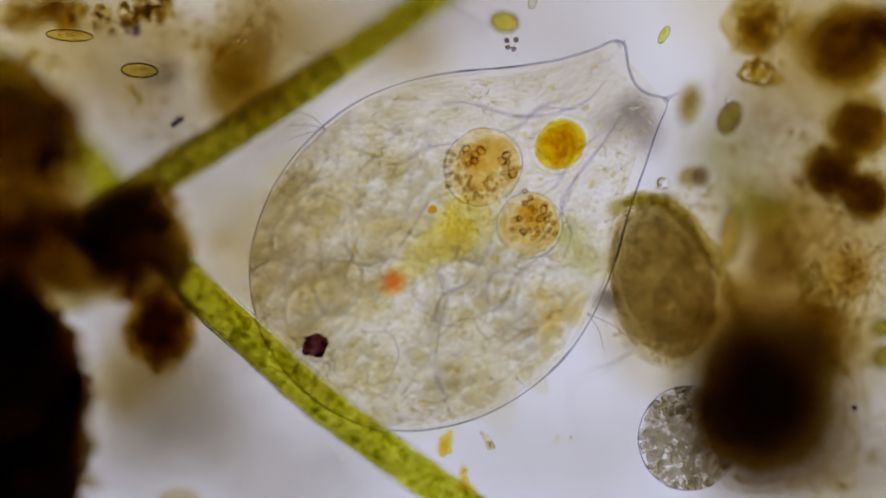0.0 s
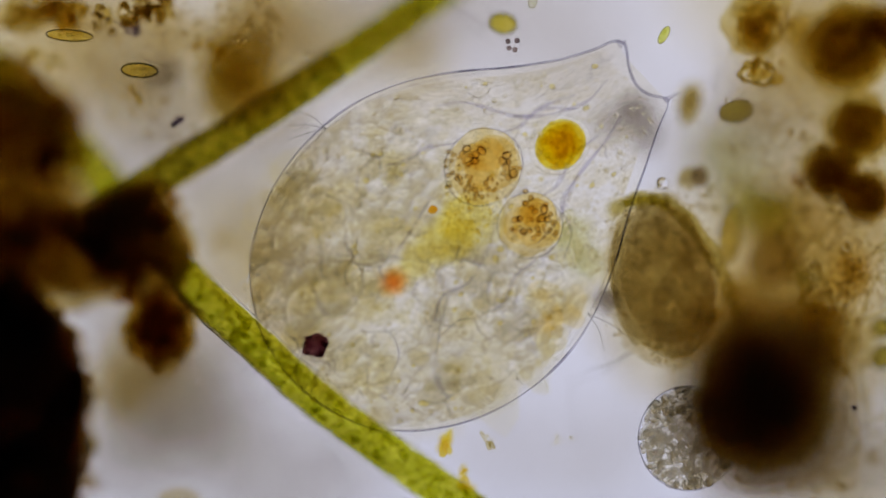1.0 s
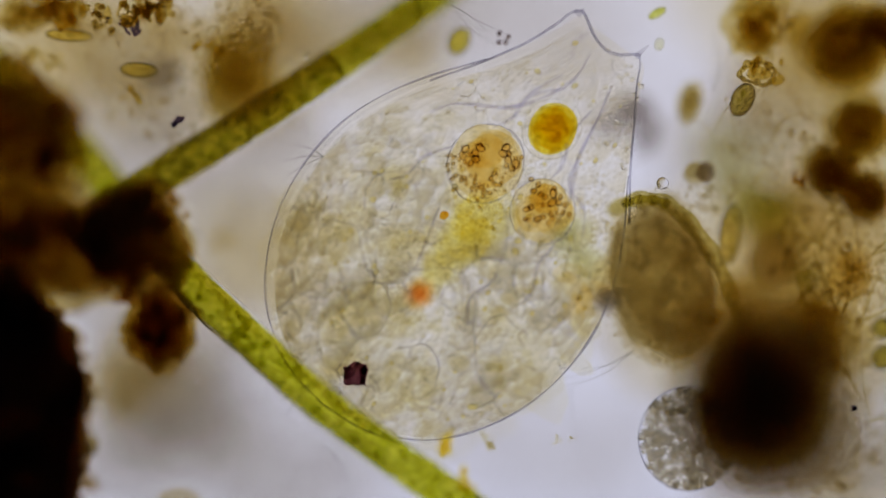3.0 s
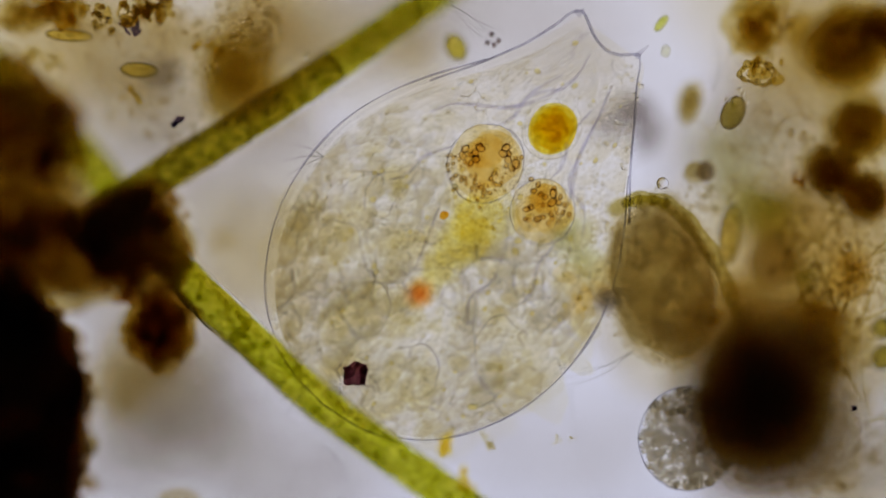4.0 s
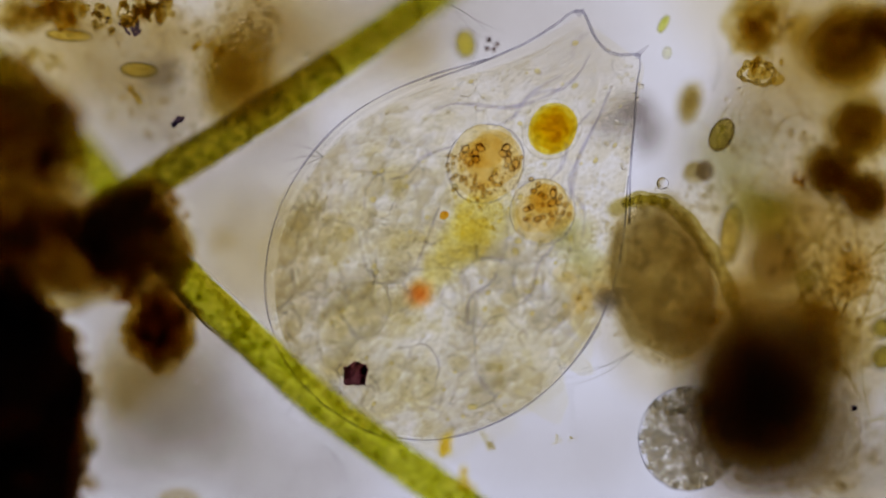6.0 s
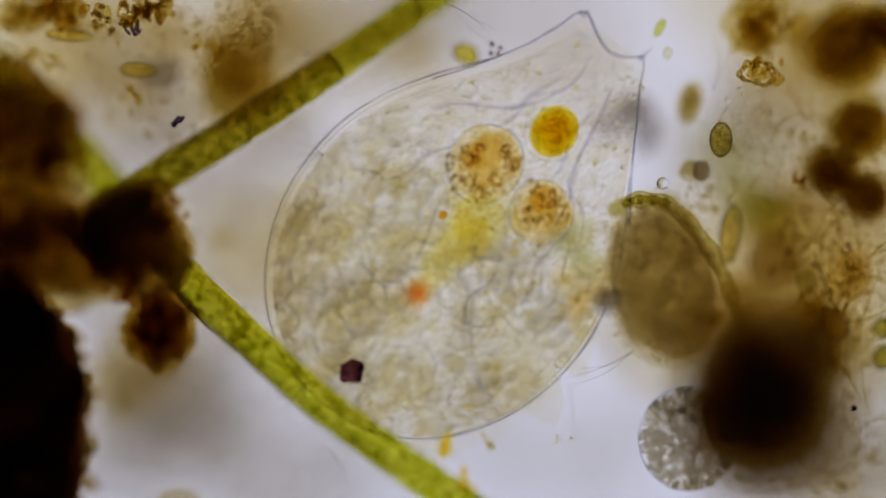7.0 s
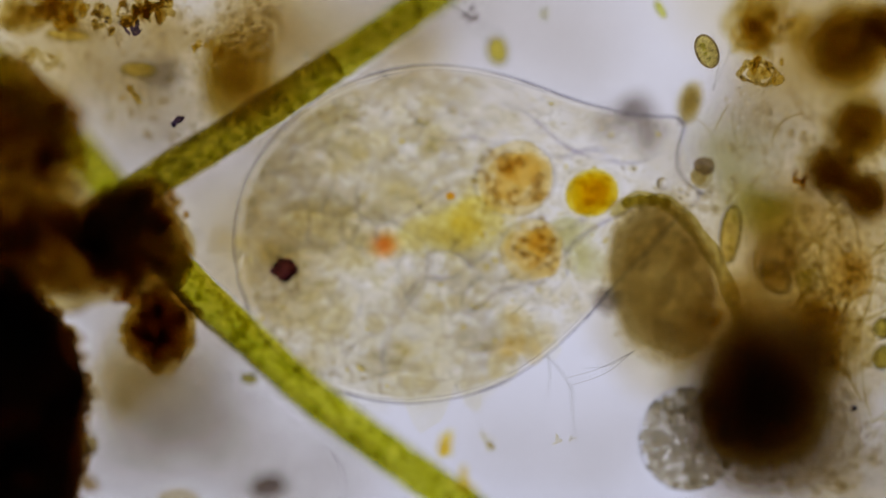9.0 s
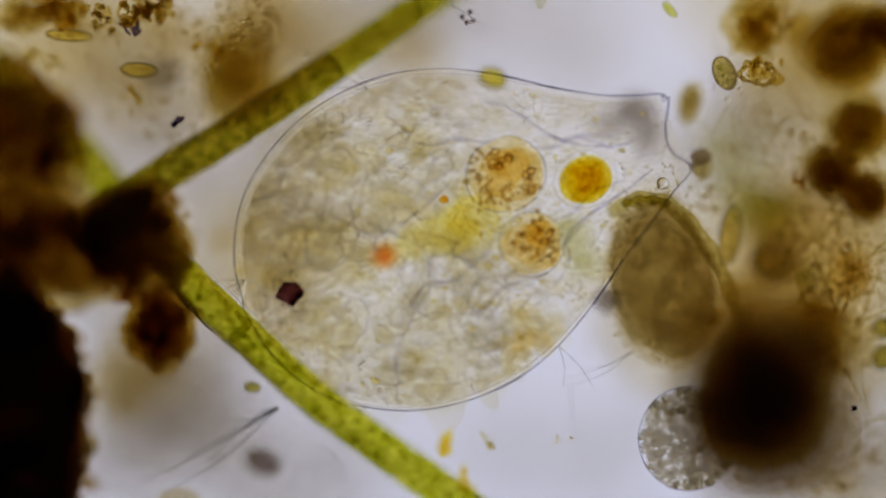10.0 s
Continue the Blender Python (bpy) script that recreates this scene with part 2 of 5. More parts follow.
def ball_mesh(level):
    bm = bmesh.new()
    bmesh.ops.create_icosphere(bm, subdivisions=level, radius=1.0)
    bm.verts.ensure_lookup_table()
    v = np.array([list(a.co) for a in bm.verts])
    f = [tuple(a.index for a in g.verts) for g in bm.faces]
    bm.free()
    return v, f


BALLS = {k: ball_mesh(k) for k in (1, 2, 3, 4)}


def turn_matrix(rx, ry, rz):
    return np.array(Euler((rx, ry, rz)).to_matrix())


class Heap:
    """Gathers lumps and tubes into one mesh."""

    def __init__(self):
        self.v, self.f, self.n = [], [], 0

    def put(self, v, f):
        self.v.append(v)
        k = self.n
        self.f.extend(tuple(i + k for i in g) for g in f)
        self.n += len(v)
        return self

    def lump(self, c, r, bump=0.0, level=2, turn=(0, 0, 0), waves=4, freq=2.2):
        v, f = BALLS[level]
        d = np.ones(len(v))
        for i in range(waves if bump else 0):
            k = RNG.normal(size=3) * freq * (1 + 0.8 * i)
            d = d + bump / (1 + 0.5 * i) * np.sin(v @ k + RNG.uniform(0, 6.28))
        w = (v * d[:, None]) * np.array(r)
        w = w @ turn_matrix(*turn).T + np.array(c)
        return self.put(w, f)

    def tube(self, pts, radii, sides=8, ends=True):
        pts = np.array(pts, float)
        radii = np.broadcast_to(np.array(radii, float), (len(pts),))
        t = np.gradient(pts, axis=0)
        t /= np.linalg.norm(t, axis=1)[:, None] + 1e-12
        up = np.array([0.0, 0.0, 1.0]) if abs(t[0, 2]) < 0.9 else np.array([1.0, 0.0, 0.0])
        v = []
        for p, d, r in zip(pts, t, radii):
            a = np.cross(d, up)
            a /= np.linalg.norm(a) + 1e-12
            b = np.cross(a, d)
            for i in range(sides):
                ang = 2 * math.pi * i / sides
                v.append(p + r * (math.cos(ang) * a + math.sin(ang) * b))
        f = []
        for j in range(len(pts) - 1):
            for i in range(sides):
                k, m = j * sides + i, j * sides + (i + 1) % sides
                f.append((k, m, m + sides, k + sides))
        if ends:
            f.append(tuple(range(sides))[::-1])
            f.append(tuple(range((len(pts) - 1) * sides, len(pts) * sides)))
        return self.put(np.array(v), f)

    def mesh(self, name):
        me = bpy.data.meshes.new(name)
        me.from_pydata(np.concatenate(self.v).tolist(), [], self.f)
        me.polygons.foreach_set("use_smooth", [True] * len(me.polygons))
        me.update()
        return me


def part(name, heap, material, parent, label="", kind=""):
    me = heap.mesh(name)
    me.materials.append(material)
    ob = new(name, me)
    ob.parent = parent
    return tagged(ob, label, kind=kind)


def thing(name, place, label, category, group="", kind=""):
    ob = new(name)
    ob.empty_display_size = 0.05
    ob.matrix_basis = Matrix.Translation(place)
    return tagged(ob, label, category, group, kind)


def solo(name, heap, material, place, label, category, group="", kind=""):
    me = heap.mesh(name)
    me.materials.append(material)
    ob = new(name, me)
    ob.matrix_basis = Matrix.Translation(place)
    return tagged(ob, label, category, group, kind)


def smooth_line(ctrl, count):
    """A Catmull-Rom line through the control points."""
    p = np.array(ctrl, float)
    q = np.vstack([2 * p[0] - p[1], p, 2 * p[-1] - p[-2]])
    out = []
    for s in np.linspace(0, len(p) - 1 - 1e-9, count):
        i = int(s)
        u = s - i
        a, b, c, d = q[i], q[i + 1], q[i + 2], q[i + 3]
        out.append(0.5 * (2 * b + (c - a) * u + (2 * a - 5 * b + 4 * c - d) * u * u + (3 * b - a - 3 * c + d) * u ** 3))
    return np.array(out)


# ---- the lit plate under the drop ----
ring = [(1.8 * math.cos(a), 1.8 * math.sin(a), 0.0) for a in np.linspace(0, 2 * math.pi, 64, endpoint=False)]
solo("ground", Heap().put(np.array(ring), [tuple(range(64))]), M_PLATE, (0, 0, -3.0), "pale lavender frosted glass plate lit from below", "slide", kind="structure")

# ---- hazes of mucus far below the sharp plane ----


def haze(px, py, z, rx, ry, material, label, n=9, flat=0.25):
    reseed(px, py, rx)
    k = scale_at(z)
    h = Heap()
    for _ in range(n):
        a, d = RNG.uniform(0, 6.28), RNG.uniform(0, 0.75) ** 0.7
        s = RNG.uniform(0.35, 0.75)
        h.lump((d * rx * k * math.cos(a), d * ry * k * math.sin(a), RNG.uniform(-0.05, 0.05)),
               (rx * k * s, ry * k * s, min(rx, ry) * k * s * flat), 0.12, 2, (0, 0, RNG.uniform(0, 6.28)))
    return solo("mucus", h, material, at(px, py, z), label, "mucus", "mucus in the water", "stuff")


for hx, hy, hz, hrx, hry, hm, hn, hl in (
        (400, 50, -0.5, 260, 150, M_HAZE_B, 9, "beige cloudy mucus between brown fragments"),
        (230, 170, -0.4, 130, 130, M_HAZE_B, 7, "beige cloudy mucus between brown fragments"),
        (200, 170, -0.5, 260, 170, M_HAZE, 12, "grey cloudy mucus between brown fragments"),
        (230, 770, -0.3, 120, 120, M_HAZE, 9, "brownish mucus beside the black heap"),
        (270, 560, -0.25, 100, 100, M_HAZE, 8, "brownish mucus round the rusty lump"),
        (250, 240, -0.3, 150, 110, M_HAZE, 9, "grey cloudy mucus beside the filament"),
        (620, 90, -0.35, 150, 90, M_HAZE, 8, "grey cloudy mucus over the filament"),
        (1290, 560, -0.3, 90, 120, M_HAZE_B, 8, "tawny cloudy mucus between the cyst and the ball"),
        (1140, 600, -0.3, 100, 80, M_HAZE, 6, "grey cloudy mucus below the large cyst"),
        (1530, 845, -0.3, 130, 90, M_HAZE_B, 7, "tawny cloudy mucus beside the black ball"),
        (1530, 820, -0.3, 120, 120, M_HAZE, 11, "tawny cloudy mucus beside the black ball"),
        (80, 40, -0.5, 200, 150, M_HAZE_B, 10, "tawny cloudy mucus between brown fragments"),
        (300, 60, -0.3, 90, 70, M_HAZE_B, 6, "tawny cloudy mucus among chips"),
        (440, 130, -0.3, 110, 110, M_HAZE_B, 9, "brownish cloudy mucus beside the filament"),
        (440, 410, -0.6, 240, 200, M_HAZE, 9, "thin grey mucus between the filaments"),
        (440, 410, -0.7, 220, 180, M_HAZE_B, 7, "thin beige mucus between the filaments"),
        (300, 760, -0.7, 300, 220, M_HAZE, 8, "thin grey mucus drifting under the filament"),
        (320, 690, -0.55, 230, 140, M_HAZE, 12, "thin grey mucus below the rusty lump"),
        (280, 770, -0.5, 150, 150, M_HAZE, 11, "thin grey mucus beside the black heap"),
        (280, 650, -0.3, 110, 90, M_HAZE_B, 7, "brownish mucus below the rusty lump"),
        (310, 680, -0.45, 190, 120, M_HAZE, 8, "brownish mucus below the rusty lump"),
        (205, 690, -0.3, 80, 70, M_HAZE_B, 7, "brownish mucus beside the black heap"),
        (190, 570, -0.35, 110, 130, M_HAZE, 11, "grey mucus beside the black heap"),
        (560, 840, -0.7, 220, 130, M_HAZE, 10, "thin grey mucus below the filament"),
        (1470, 420, -0.55, 260, 300, M_HAZE_B, 15, "tawny cloudy mucus round the ochre balls"),
        (1375, 830, -0.3, 130, 100, M_HAZE, 22, "tawny cloudy mucus below the black ball"),
        (1530, 760, -0.5, 210, 260, M_HAZE, 10, "tawny cloudy mucus beside the black ball"),
        (1460, 60, -0.55, 240, 190, M_HAZE_B, 12, "tawny cloudy mucus round the ochre balls"),
        (1390, 130, -0.5, 170, 170, M_HAZE_B, 4, "tawny cloudy mucus round the ochre balls"),
        (1330, 250, -0.55, 190, 180, M_HAZE, 14, "pale cloudy mucus round the ochre balls"),
        (1350, 560, -0.6, 170, 180, M_HAZE_B, 9, "tawny cloudy mucus over the black ball"),
        (700, 60, -0.6, 260, 150, M_HAZE, 13, "thin grey mucus beside the filament"),
        (1195, 510, -0.35, 140, 160, M_HAZE_B, 9, "tawny cloudy mucus round the large cyst"),
        (1020, 30, -0.7, 260, 110, M_HAZE, 7, "thin grey mucus in clear water"),
        (690, 90, -0.4, 130, 90, M_HAZE_B, 8, "beige cloudy mucus beside the filament"),
        (530, 240, -0.4, 110, 90, M_HAZE, 8, "thin grey mucus between the filaments"),
        (980, 780, -0.7, 300, 140, M_HAZE, 10, "thin grey mucus in clear water"),
        (1372, 385, -0.3, 95, 55, M_HAZE_B, 12, "tawny cloudy mucus round the ochre balls"),
        (1370, 358, -0.3, 70, 66, M_HAZE_G, 7, "green soft cloud of tiny algae"),
        (1305, 300, -0.45, 80, 70, M_HAZE_G, 5, "green soft cloud of tiny algae"),
        (1035, 430, -0.2, 56, 44, M_HAZE_G, 5, "green soft cloud behind the rotifer")):
    haze(hx, hy, hz, hrx, hry, hm, hl, hn)

# faint streaky veils of mucus in the clear water
M_VEIL_PALE = film("mucus_veil_pale", (1.0, 1.0, 0.998), (0.95, 0.945, 0.935), 18, 0.72, 0.5, fine=None, detail=9.0, warp=2.5)
for hx, hy, hz, hrx, hry, hm, hn, hl in (
        (350, 740, -0.12, 260, 150, M_VEIL_PALE, 4, "thin streaky grey mucus veil"),
        (440, 400, -0.14, 150, 150, M_VEIL_PALE, 3, "thin streaky grey mucus veil"),
        (640, 130, -0.14, 170, 120, M_VEIL_PALE, 3, "thin streaky grey mucus veil")):
    haze(hx, hy, hz, hrx, hry, hm, hl, hn, 0.04)

# ---- green filaments ----


def filament(ctrl, radius, cell, inner, split, label, count):
    reseed(radius, cell)
    line = np.array([list(at(*c)) for c in ctrl])
    path = smooth_line(line, count)
    base = Vector(path[0])
    path = path - np.array(base)
    ob = thing("algal_filament", base, label, "alga", "green filaments")
    rad = radius * (1 + 0.03 * np.sin(np.arange(count) * 0.37) + 0.02 * np.sin(np.arange(count) * 1.3))
    part("cell_wall", Heap().tube(path, rad, 20), M_WALL, ob, "thin pale green cell wall")
    step = np.concatenate([[0], np.cumsum(np.linalg.norm(np.diff(path, axis=0), axis=1))])
    total, s, flip = step[-1], 0.004, 0
    while s < total - 0.02:
        e = min(s + cell * RNG.uniform(0.8, 1.2), total)
        q = np.linspace(s + 0.0003, e - 0.0003, 22)
        pts = np.stack([np.interp(q, step, path[:, i]) for i in range(3)], axis=1)
        u = np.linspace(-1, 1, 22)
        shape = np.clip(1 - np.abs(u) ** 40, 0.75, 1) ** 0.3
        r = radius * 0.94 * shape * (1 + 0.02 * np.sin(q * 90) + RNG.normal(0, 0.008, 22))
        ob_cell = part("cell", Heap().tube(pts, r, 16), inner[0] if s < split else inner[1], ob)
        g = Heap()
        for _ in range(70):
            i = RNG.integers(1, 21)
            a = RNG.uniform(0, 6.28)
            d = np.array([math.cos(a), math.sin(a), RNG.uniform(-1, 1)]) * radius * 0.62
            s0 = RNG.uniform(0.003, 0.010)
            g.lump(pts[i] + d, (s0, s0 * RNG.uniform(0.5, 1), s0), 0.15, 1)
        part("chloroplast", g, M_GRAIN_G, ob_cell, "granular green chloroplasts", "stuff")
        s, flip = e, flip + 1
    return ob


filament([(120, 422, -0.12), (270, 322, -0.09), (400, 243, -0.08), (520, 166, -0.08), (650, 78, -0.12), (790, -20, -0.17), (900, -92, -0.2)],
         0.034, 0.17, (M_CHLORO_OLD, M_CHLORO_MID), 0.47, "olive green algal filament with granular cells, slanting up", 90)
filament([(-70, 60, -0.24), (60, 190, -0.22), (150, 280, -0.2), (235, 380, -0.18), (340, 502, -0.06), (440, 597, 0.01), (560, 706, 0.04), (680, 796, 0.045), (800, 880, 0.04), (920, 960, 0.03)],
         0.036, 0.15, (M_CHLORO, M_CHLORO), 0.5, "bright green algal filament with granular cells, slanting down", 110)

# ---- detritus ----


def orb(name, px, py, z, rx, ry, material, label, category, layers=5, inner=0.45, bump=0.04, grains=5, group="", turn=0.0, depth=0.6):
    """A round body of nested layers, denser towards its middle, with a few grains stuck to it."""
    reseed(px, py, rx, ry)
    k = scale_at(z)
    rx, ry = rx * k, ry * k
    rz = min(rx, ry) * depth
    ob = thing(name, at(px, py, z), label, category, group)
    ob.matrix_basis = ob.matrix_basis @ pose(0, 0, 0, 0, 0, turn)
    h = Heap()
    for i in range(layers):
        f = 1 - (1 - inner) * i / max(1, layers - 1)
        off = RNG.normal(0, 0.05 * (1 - f) + 0.01, 2)
        h.lump((off[0] * rx, off[1] * ry, 0), (rx * f, ry * f, rz * f), bump, 3)
    part("body", h, material, ob, kind="stuff")
    for i in range(grains):
        a, d = RNG.uniform(0, 6.28), RNG.uniform(0.2, 1.0)
        s = min(rx, ry) * RNG.uniform(0.08, 0.2)
        part("grain", Heap().lump((rx * d * math.cos(a), ry * d * math.sin(a), rz * 0.8 * math.sqrt(max(0, 1 - d * d))), (s, s * RNG.uniform(0.6, 1), s * 0.6), 0.12, 2, (0, 0, RNG.uniform(0, 6))), material, ob)
    return ob



def clump(name, px, py, z, rx, ry, material, label, category="detritus", n=40, size=0.3, grains=8, grain_mat=None, depth=0.6, bump=0.16, group="detritus", turn=0.0):
    """A lumpy heap of debris: a joined core and loose grains at its outline."""
    reseed(px, py, rx, ry)
    k = scale_at(z)
    rx, ry = rx * k, ry * k
    rz = min(rx, ry) * depth
    ob = thing(name, at(px, py, z), label, category, group)
    ob.matrix_basis = ob.matrix_basis @ pose(0, 0, 0, 0, 0, turn)
    h = Heap()
    for i in range(n):
        d = RNG.normal(size=3)
        d = d / np.linalg.norm(d) * RNG.uniform(0, 1) ** 0.45 * (1 - 0.5 * size)
        s = RNG.uniform(0.5, 1.0) * size
        h.lump(d * np.array([rx, ry, rz]), (rx * s * RNG.uniform(0.7, 1.3), ry * s * RNG.uniform(0.7, 1.3), rz * s), bump, 2,
               (RNG.uniform(0, 6), RNG.uniform(0, 6), RNG.uniform(0, 6)))
    part("core", h, material, ob, kind="stuff")
    for i in range(grains):
        a = RNG.uniform(0, 6.28)
        d = RNG.uniform(0.75, 1.05)
        s = min(rx, ry) * RNG.uniform(0.05, 0.14)
        g = Heap().lump((rx * d * math.cos(a), ry * d * math.sin(a), RNG.uniform(-0.3, 0.3) * rz), (s, s * RNG.uniform(0.5, 1), s * 0.7), 0.2, 2,
                        (0, 0, RNG.uniform(0, 6)))
        part("grain", g, grain_mat or material, ob)
    return ob


M_HEAP = film("heap_brown", (0.88, 0.81, 0.56), (0.68, 0.585, 0.33), 16, 0.36, 0.64, detail=6.0, solid=(0.16, 0.09, 0.022), amount=0.04)
M_RUST = film("detritus_rust", (0.95, 0.885, 0.60), (0.70, 0.60, 0.33), 30, 0.36, 0.64, detail=6.0)
for mx, my, mz, mrx, mry, mt, layers, chunks, mlabel in (
        (22, 315, -0.18, 128, 205, 0, 4, 26, "dark brown crumbly detritus heap with ragged edge"),
        (242, 430, -0.12, 102, 98, 10, 5, 14, "dark brown detritus lump where the filaments cross"),
        (110, 455, -0.17, 140, 94, -8, 4, 12, "brown crumbly detritus bridging two heaps"),
        (60, 220, -0.2, 84, 84, 0, 1, 6, "brown crumbly detritus over a green filament"),
        (215, 385, -0.14, 100, 62, 20, 3, 7, "brown crumbly detritus beside the crossing filaments")):
    heap_ob = orb("detritus_clump", mx, my, mz, mrx, mry, M_HEAP, mlabel, "detritus", layers, 0.6, 0.09, 0, "detritus", mt)
    k = scale_at(mz)
    for i in range(chunks):
        a, d = RNG.uniform(0, 6.28), RNG.uniform(0.1, 1) ** 0.5
        s = RNG.uniform(0.008, 0.024)
        part("chunk", Heap().lump((mrx * k * d * math.cos(a), mry * k * d * math.sin(a), RNG.uniform(0.0, 0.05)), (s * RNG.uniform(0.8, 1.5), s * RNG.uniform(0.6, 1), s * 0.6), 0.18, 2, (0, 0, RNG.uniform(0, 6))), M_DARK, heap_ob)
    for i in range(chunks):
        a = RNG.uniform(0, 6.28)
        s = RNG.uniform(0.004, 0.010)
        part("grain", Heap().lump((mrx * k * 1.0 * math.cos(a), mry * k * 1.0 * math.sin(a), RNG.uniform(0.0, 0.04)), (s * RNG.uniform(0.8, 1.6), s, s * 0.6), 0.2, 2, (0, 0, RNG.uniform(0, 6))), M_BROWN, heap_ob)
clump("detritus_clump", 0, 560, -0.16, 92, 130, M_BLACK, "black crumbly detritus at the heap's foot", n=60, size=0.4, grains=8, grain_mat=M_DARK, bump=0.1)
black_heap = orb("detritus_clump", 36, 765, -0.11, 120, 245, M_BLACK, "nearly black detritus heap with a ragged edge", "detritus", 7, 0.8, 0.05, 0, "detritus")
for i in range(150):
    a = RNG.uniform(-1.7, 1.7)
    s, d = 0.0025 + 0.013 * RNG.uniform() ** 2.0, RNG.uniform(0.93, 1.04)
    part("grain", Heap().lump((0.122 * d * math.cos(a), 0.249 * d * math.sin(a), RNG.uniform(-0.06, 0.03)), (s * RNG.uniform(0.8, 1.5), s, s * 0.6), 0.2, 2, (0, 0, RNG.uniform(0, 6))), M_BLACK if i % 3 else M_HEAP, black_heap)
orb("detritus_clump", 286, 578, -0.11, 64, 76, M_RUST, "rusty brown crumbly detritus lump", "detritus", 8, 0.4, 0.12, 26, "detritus")
orb("detritus_lump", 416, 138, -0.2, 70, 88, M_OCHRE, "olive brown soft detritus lump behind the filament", "detritus", 6, 0.25, 0.12, 8, "detritus")
orb("detritus_lump", 478, 170, -0.28, 66, 44, M_OCHRE_P, "brown soft detritus lump touching the filament", "detritus", 4, 0.3, 0.1, 3, "detritus")

# ---- black ball and its neighbours ----
orb("black_ball", 1345, 706, 0.42, 168, 180, M_BALL, "black round ball of detritus floating over a clear cell", "ball", 16, 0.22, 0.05, 0)


def ochre(px, py, z, r, material=M_OCHRE, label="brown round cyst in tawny mucus", squash=1.0):
    return orb("round_cyst", px, py, z, r * 1.1, r * squash * 1.1, material, label, "cyst", 9, 0.5, 0.11, 12, "brown cysts")


ochre(1498, 82, 0.09, 74, label="large brown round cyst in mucus")
ochre(1565, 50, -0.2, 45)
ochre(1524, 224, 0.08, 54)
ochre(1472, 305, 0.08, 48, M_OCHRE_D, "dark brown round cyst in tawny mucus")
ochre(1534, 348, 0.08, 44, M_OCHRE_D, "dark brown round cyst in tawny mucus")
ochre(1370, 458, -0.12, 52, M_TAUPE, "pale grey brown round cyst in tawny mucus")
M_AMBER_PALE = film("pale_amber", (0.987, 0.968, 0.895), (0.955, 0.92, 0.80), 24)
orb("round_cyst", 1505, 482, -0.1, 44, 50, M_AMBER_PALE, "pale amber round cyst in tawny mucus", "cyst", 4, 0.6, 0.1, 6, "brown cysts")
ochre(1440, 590, -0.3, 52, M_OCHRE_P, "brown cyst beside the black ball", 1.4)

# ---- granular round cell and the large cyst ----


def granular_cell(px, py, z, rx, ry, label):
    reseed(px, py)
    k = scale_at(z)
    rx, ry = rx * k, ry * k
    rz = rx * 0.6
    ob = thing("granular_cell", at(px, py, z), label, "cell")
    part("membrane", Heap().lump((0, 0, 0), (rx, ry, rz), 0.01, 4), M_BUBBLE_SKIN, ob, "thin glassy membrane")
    ring = [(rx * math.cos(a), ry * math.sin(a), 0) for a in np.linspace(0, 2 * math.pi, 60)]
    part("rim", Heap().tube(ring, 0.0016, 6, False), M_RIM, ob, "thin grey outline")
    body = Heap()
    for i in range(800):
        a, d = RNG.uniform(0, 6.28), 0.95 * math.sqrt(RNG.uniform())
        d = np.array([d * math.cos(a), d * math.sin(a), RNG.uniform(-0.8, 0.8) * math.sqrt(1 - d * d)])
        s = RNG.uniform(0.0042, 0.0084)
        body.lump(d * np.array([rx, ry, rz]), (s, s * RNG.uniform(0.6, 1.3), s), 0.12, 2, (0, 0, RNG.uniform(0, 6)))
    part("yolk_mass", body, M_YOLK, ob, "tightly packed glassy grains", "stuff")
    return ob


M_BUBBLE_SKIN = jelly("cell_membrane", (0.98, 0.98, 0.98), 1.03)
M_YOLK = jelly("yolk_grain", (0.958, 0.946, 0.908), 1.08, 0.6)
granular_cell(1218, 776, -0.015, 88, 92, "glassy round cell packed with grey yellow grains")


def big_cyst(px, py, z, rx, ry, turn):
    reseed(7, 8)
    k = scale_at(z)
    rx, ry = rx * k, ry * k
    rz = rx * 0.45
    ob = thing("granular_cyst", at(px, py, z), "olive brown oval cyst full of fine grains", "cyst")
    ob.matrix_basis = ob.matrix_basis @ pose(0, 0, 0, 0, 0, turn)
    shell = Heap()
    for f in (1.06, 1.0, 0.95, 0.88, 0.8, 0.7):
        shell.lump((0.004 * RNG.normal(), 0.006 * RNG.normal(), 0), (rx * f, ry * f, rz * f), 0.07, 4)
    part("shell", shell, M_CYST, ob, "translucent olive shell", "stuff")
    h = Heap().lump((0, 0.004, -0.01), (rx * 0.94, ry * 0.95, rz * 0.8), 0.06, 4)
    part("filling", h, M_CYST_SOFT, ob, "olive brown cloudy filling", "stuff")
    for nm, n, mm, lb in (("grain_mass", 1150, M_BEAD, "fine tan grains"), ("bead_mass", 420, M_SOFT_BEAD, "fine glassy beads"), ("crumb_mass", 70, M_CYST_CRUMB, "dark olive crumbs")):
        g = Heap()
        for i in range(n):
            a, d = RNG.uniform(0, 6.28), math.sqrt(RNG.uniform(0.0, 0.9)) + 0.25 * RNG.uniform() ** 3
            s = RNG.uniform(0.0014, 0.0034)
            g.lump((rx * d * math.cos(a), ry * d * math.sin(a), -0.05 + RNG.uniform(-0.02, 0.03)), (s * RNG.uniform(0.8, 1.5), s, s), 0.1, 1 if mm is M_CYST_CRUMB else 2)
        part(nm, g, mm, ob, lb, "stuff")
    return ob


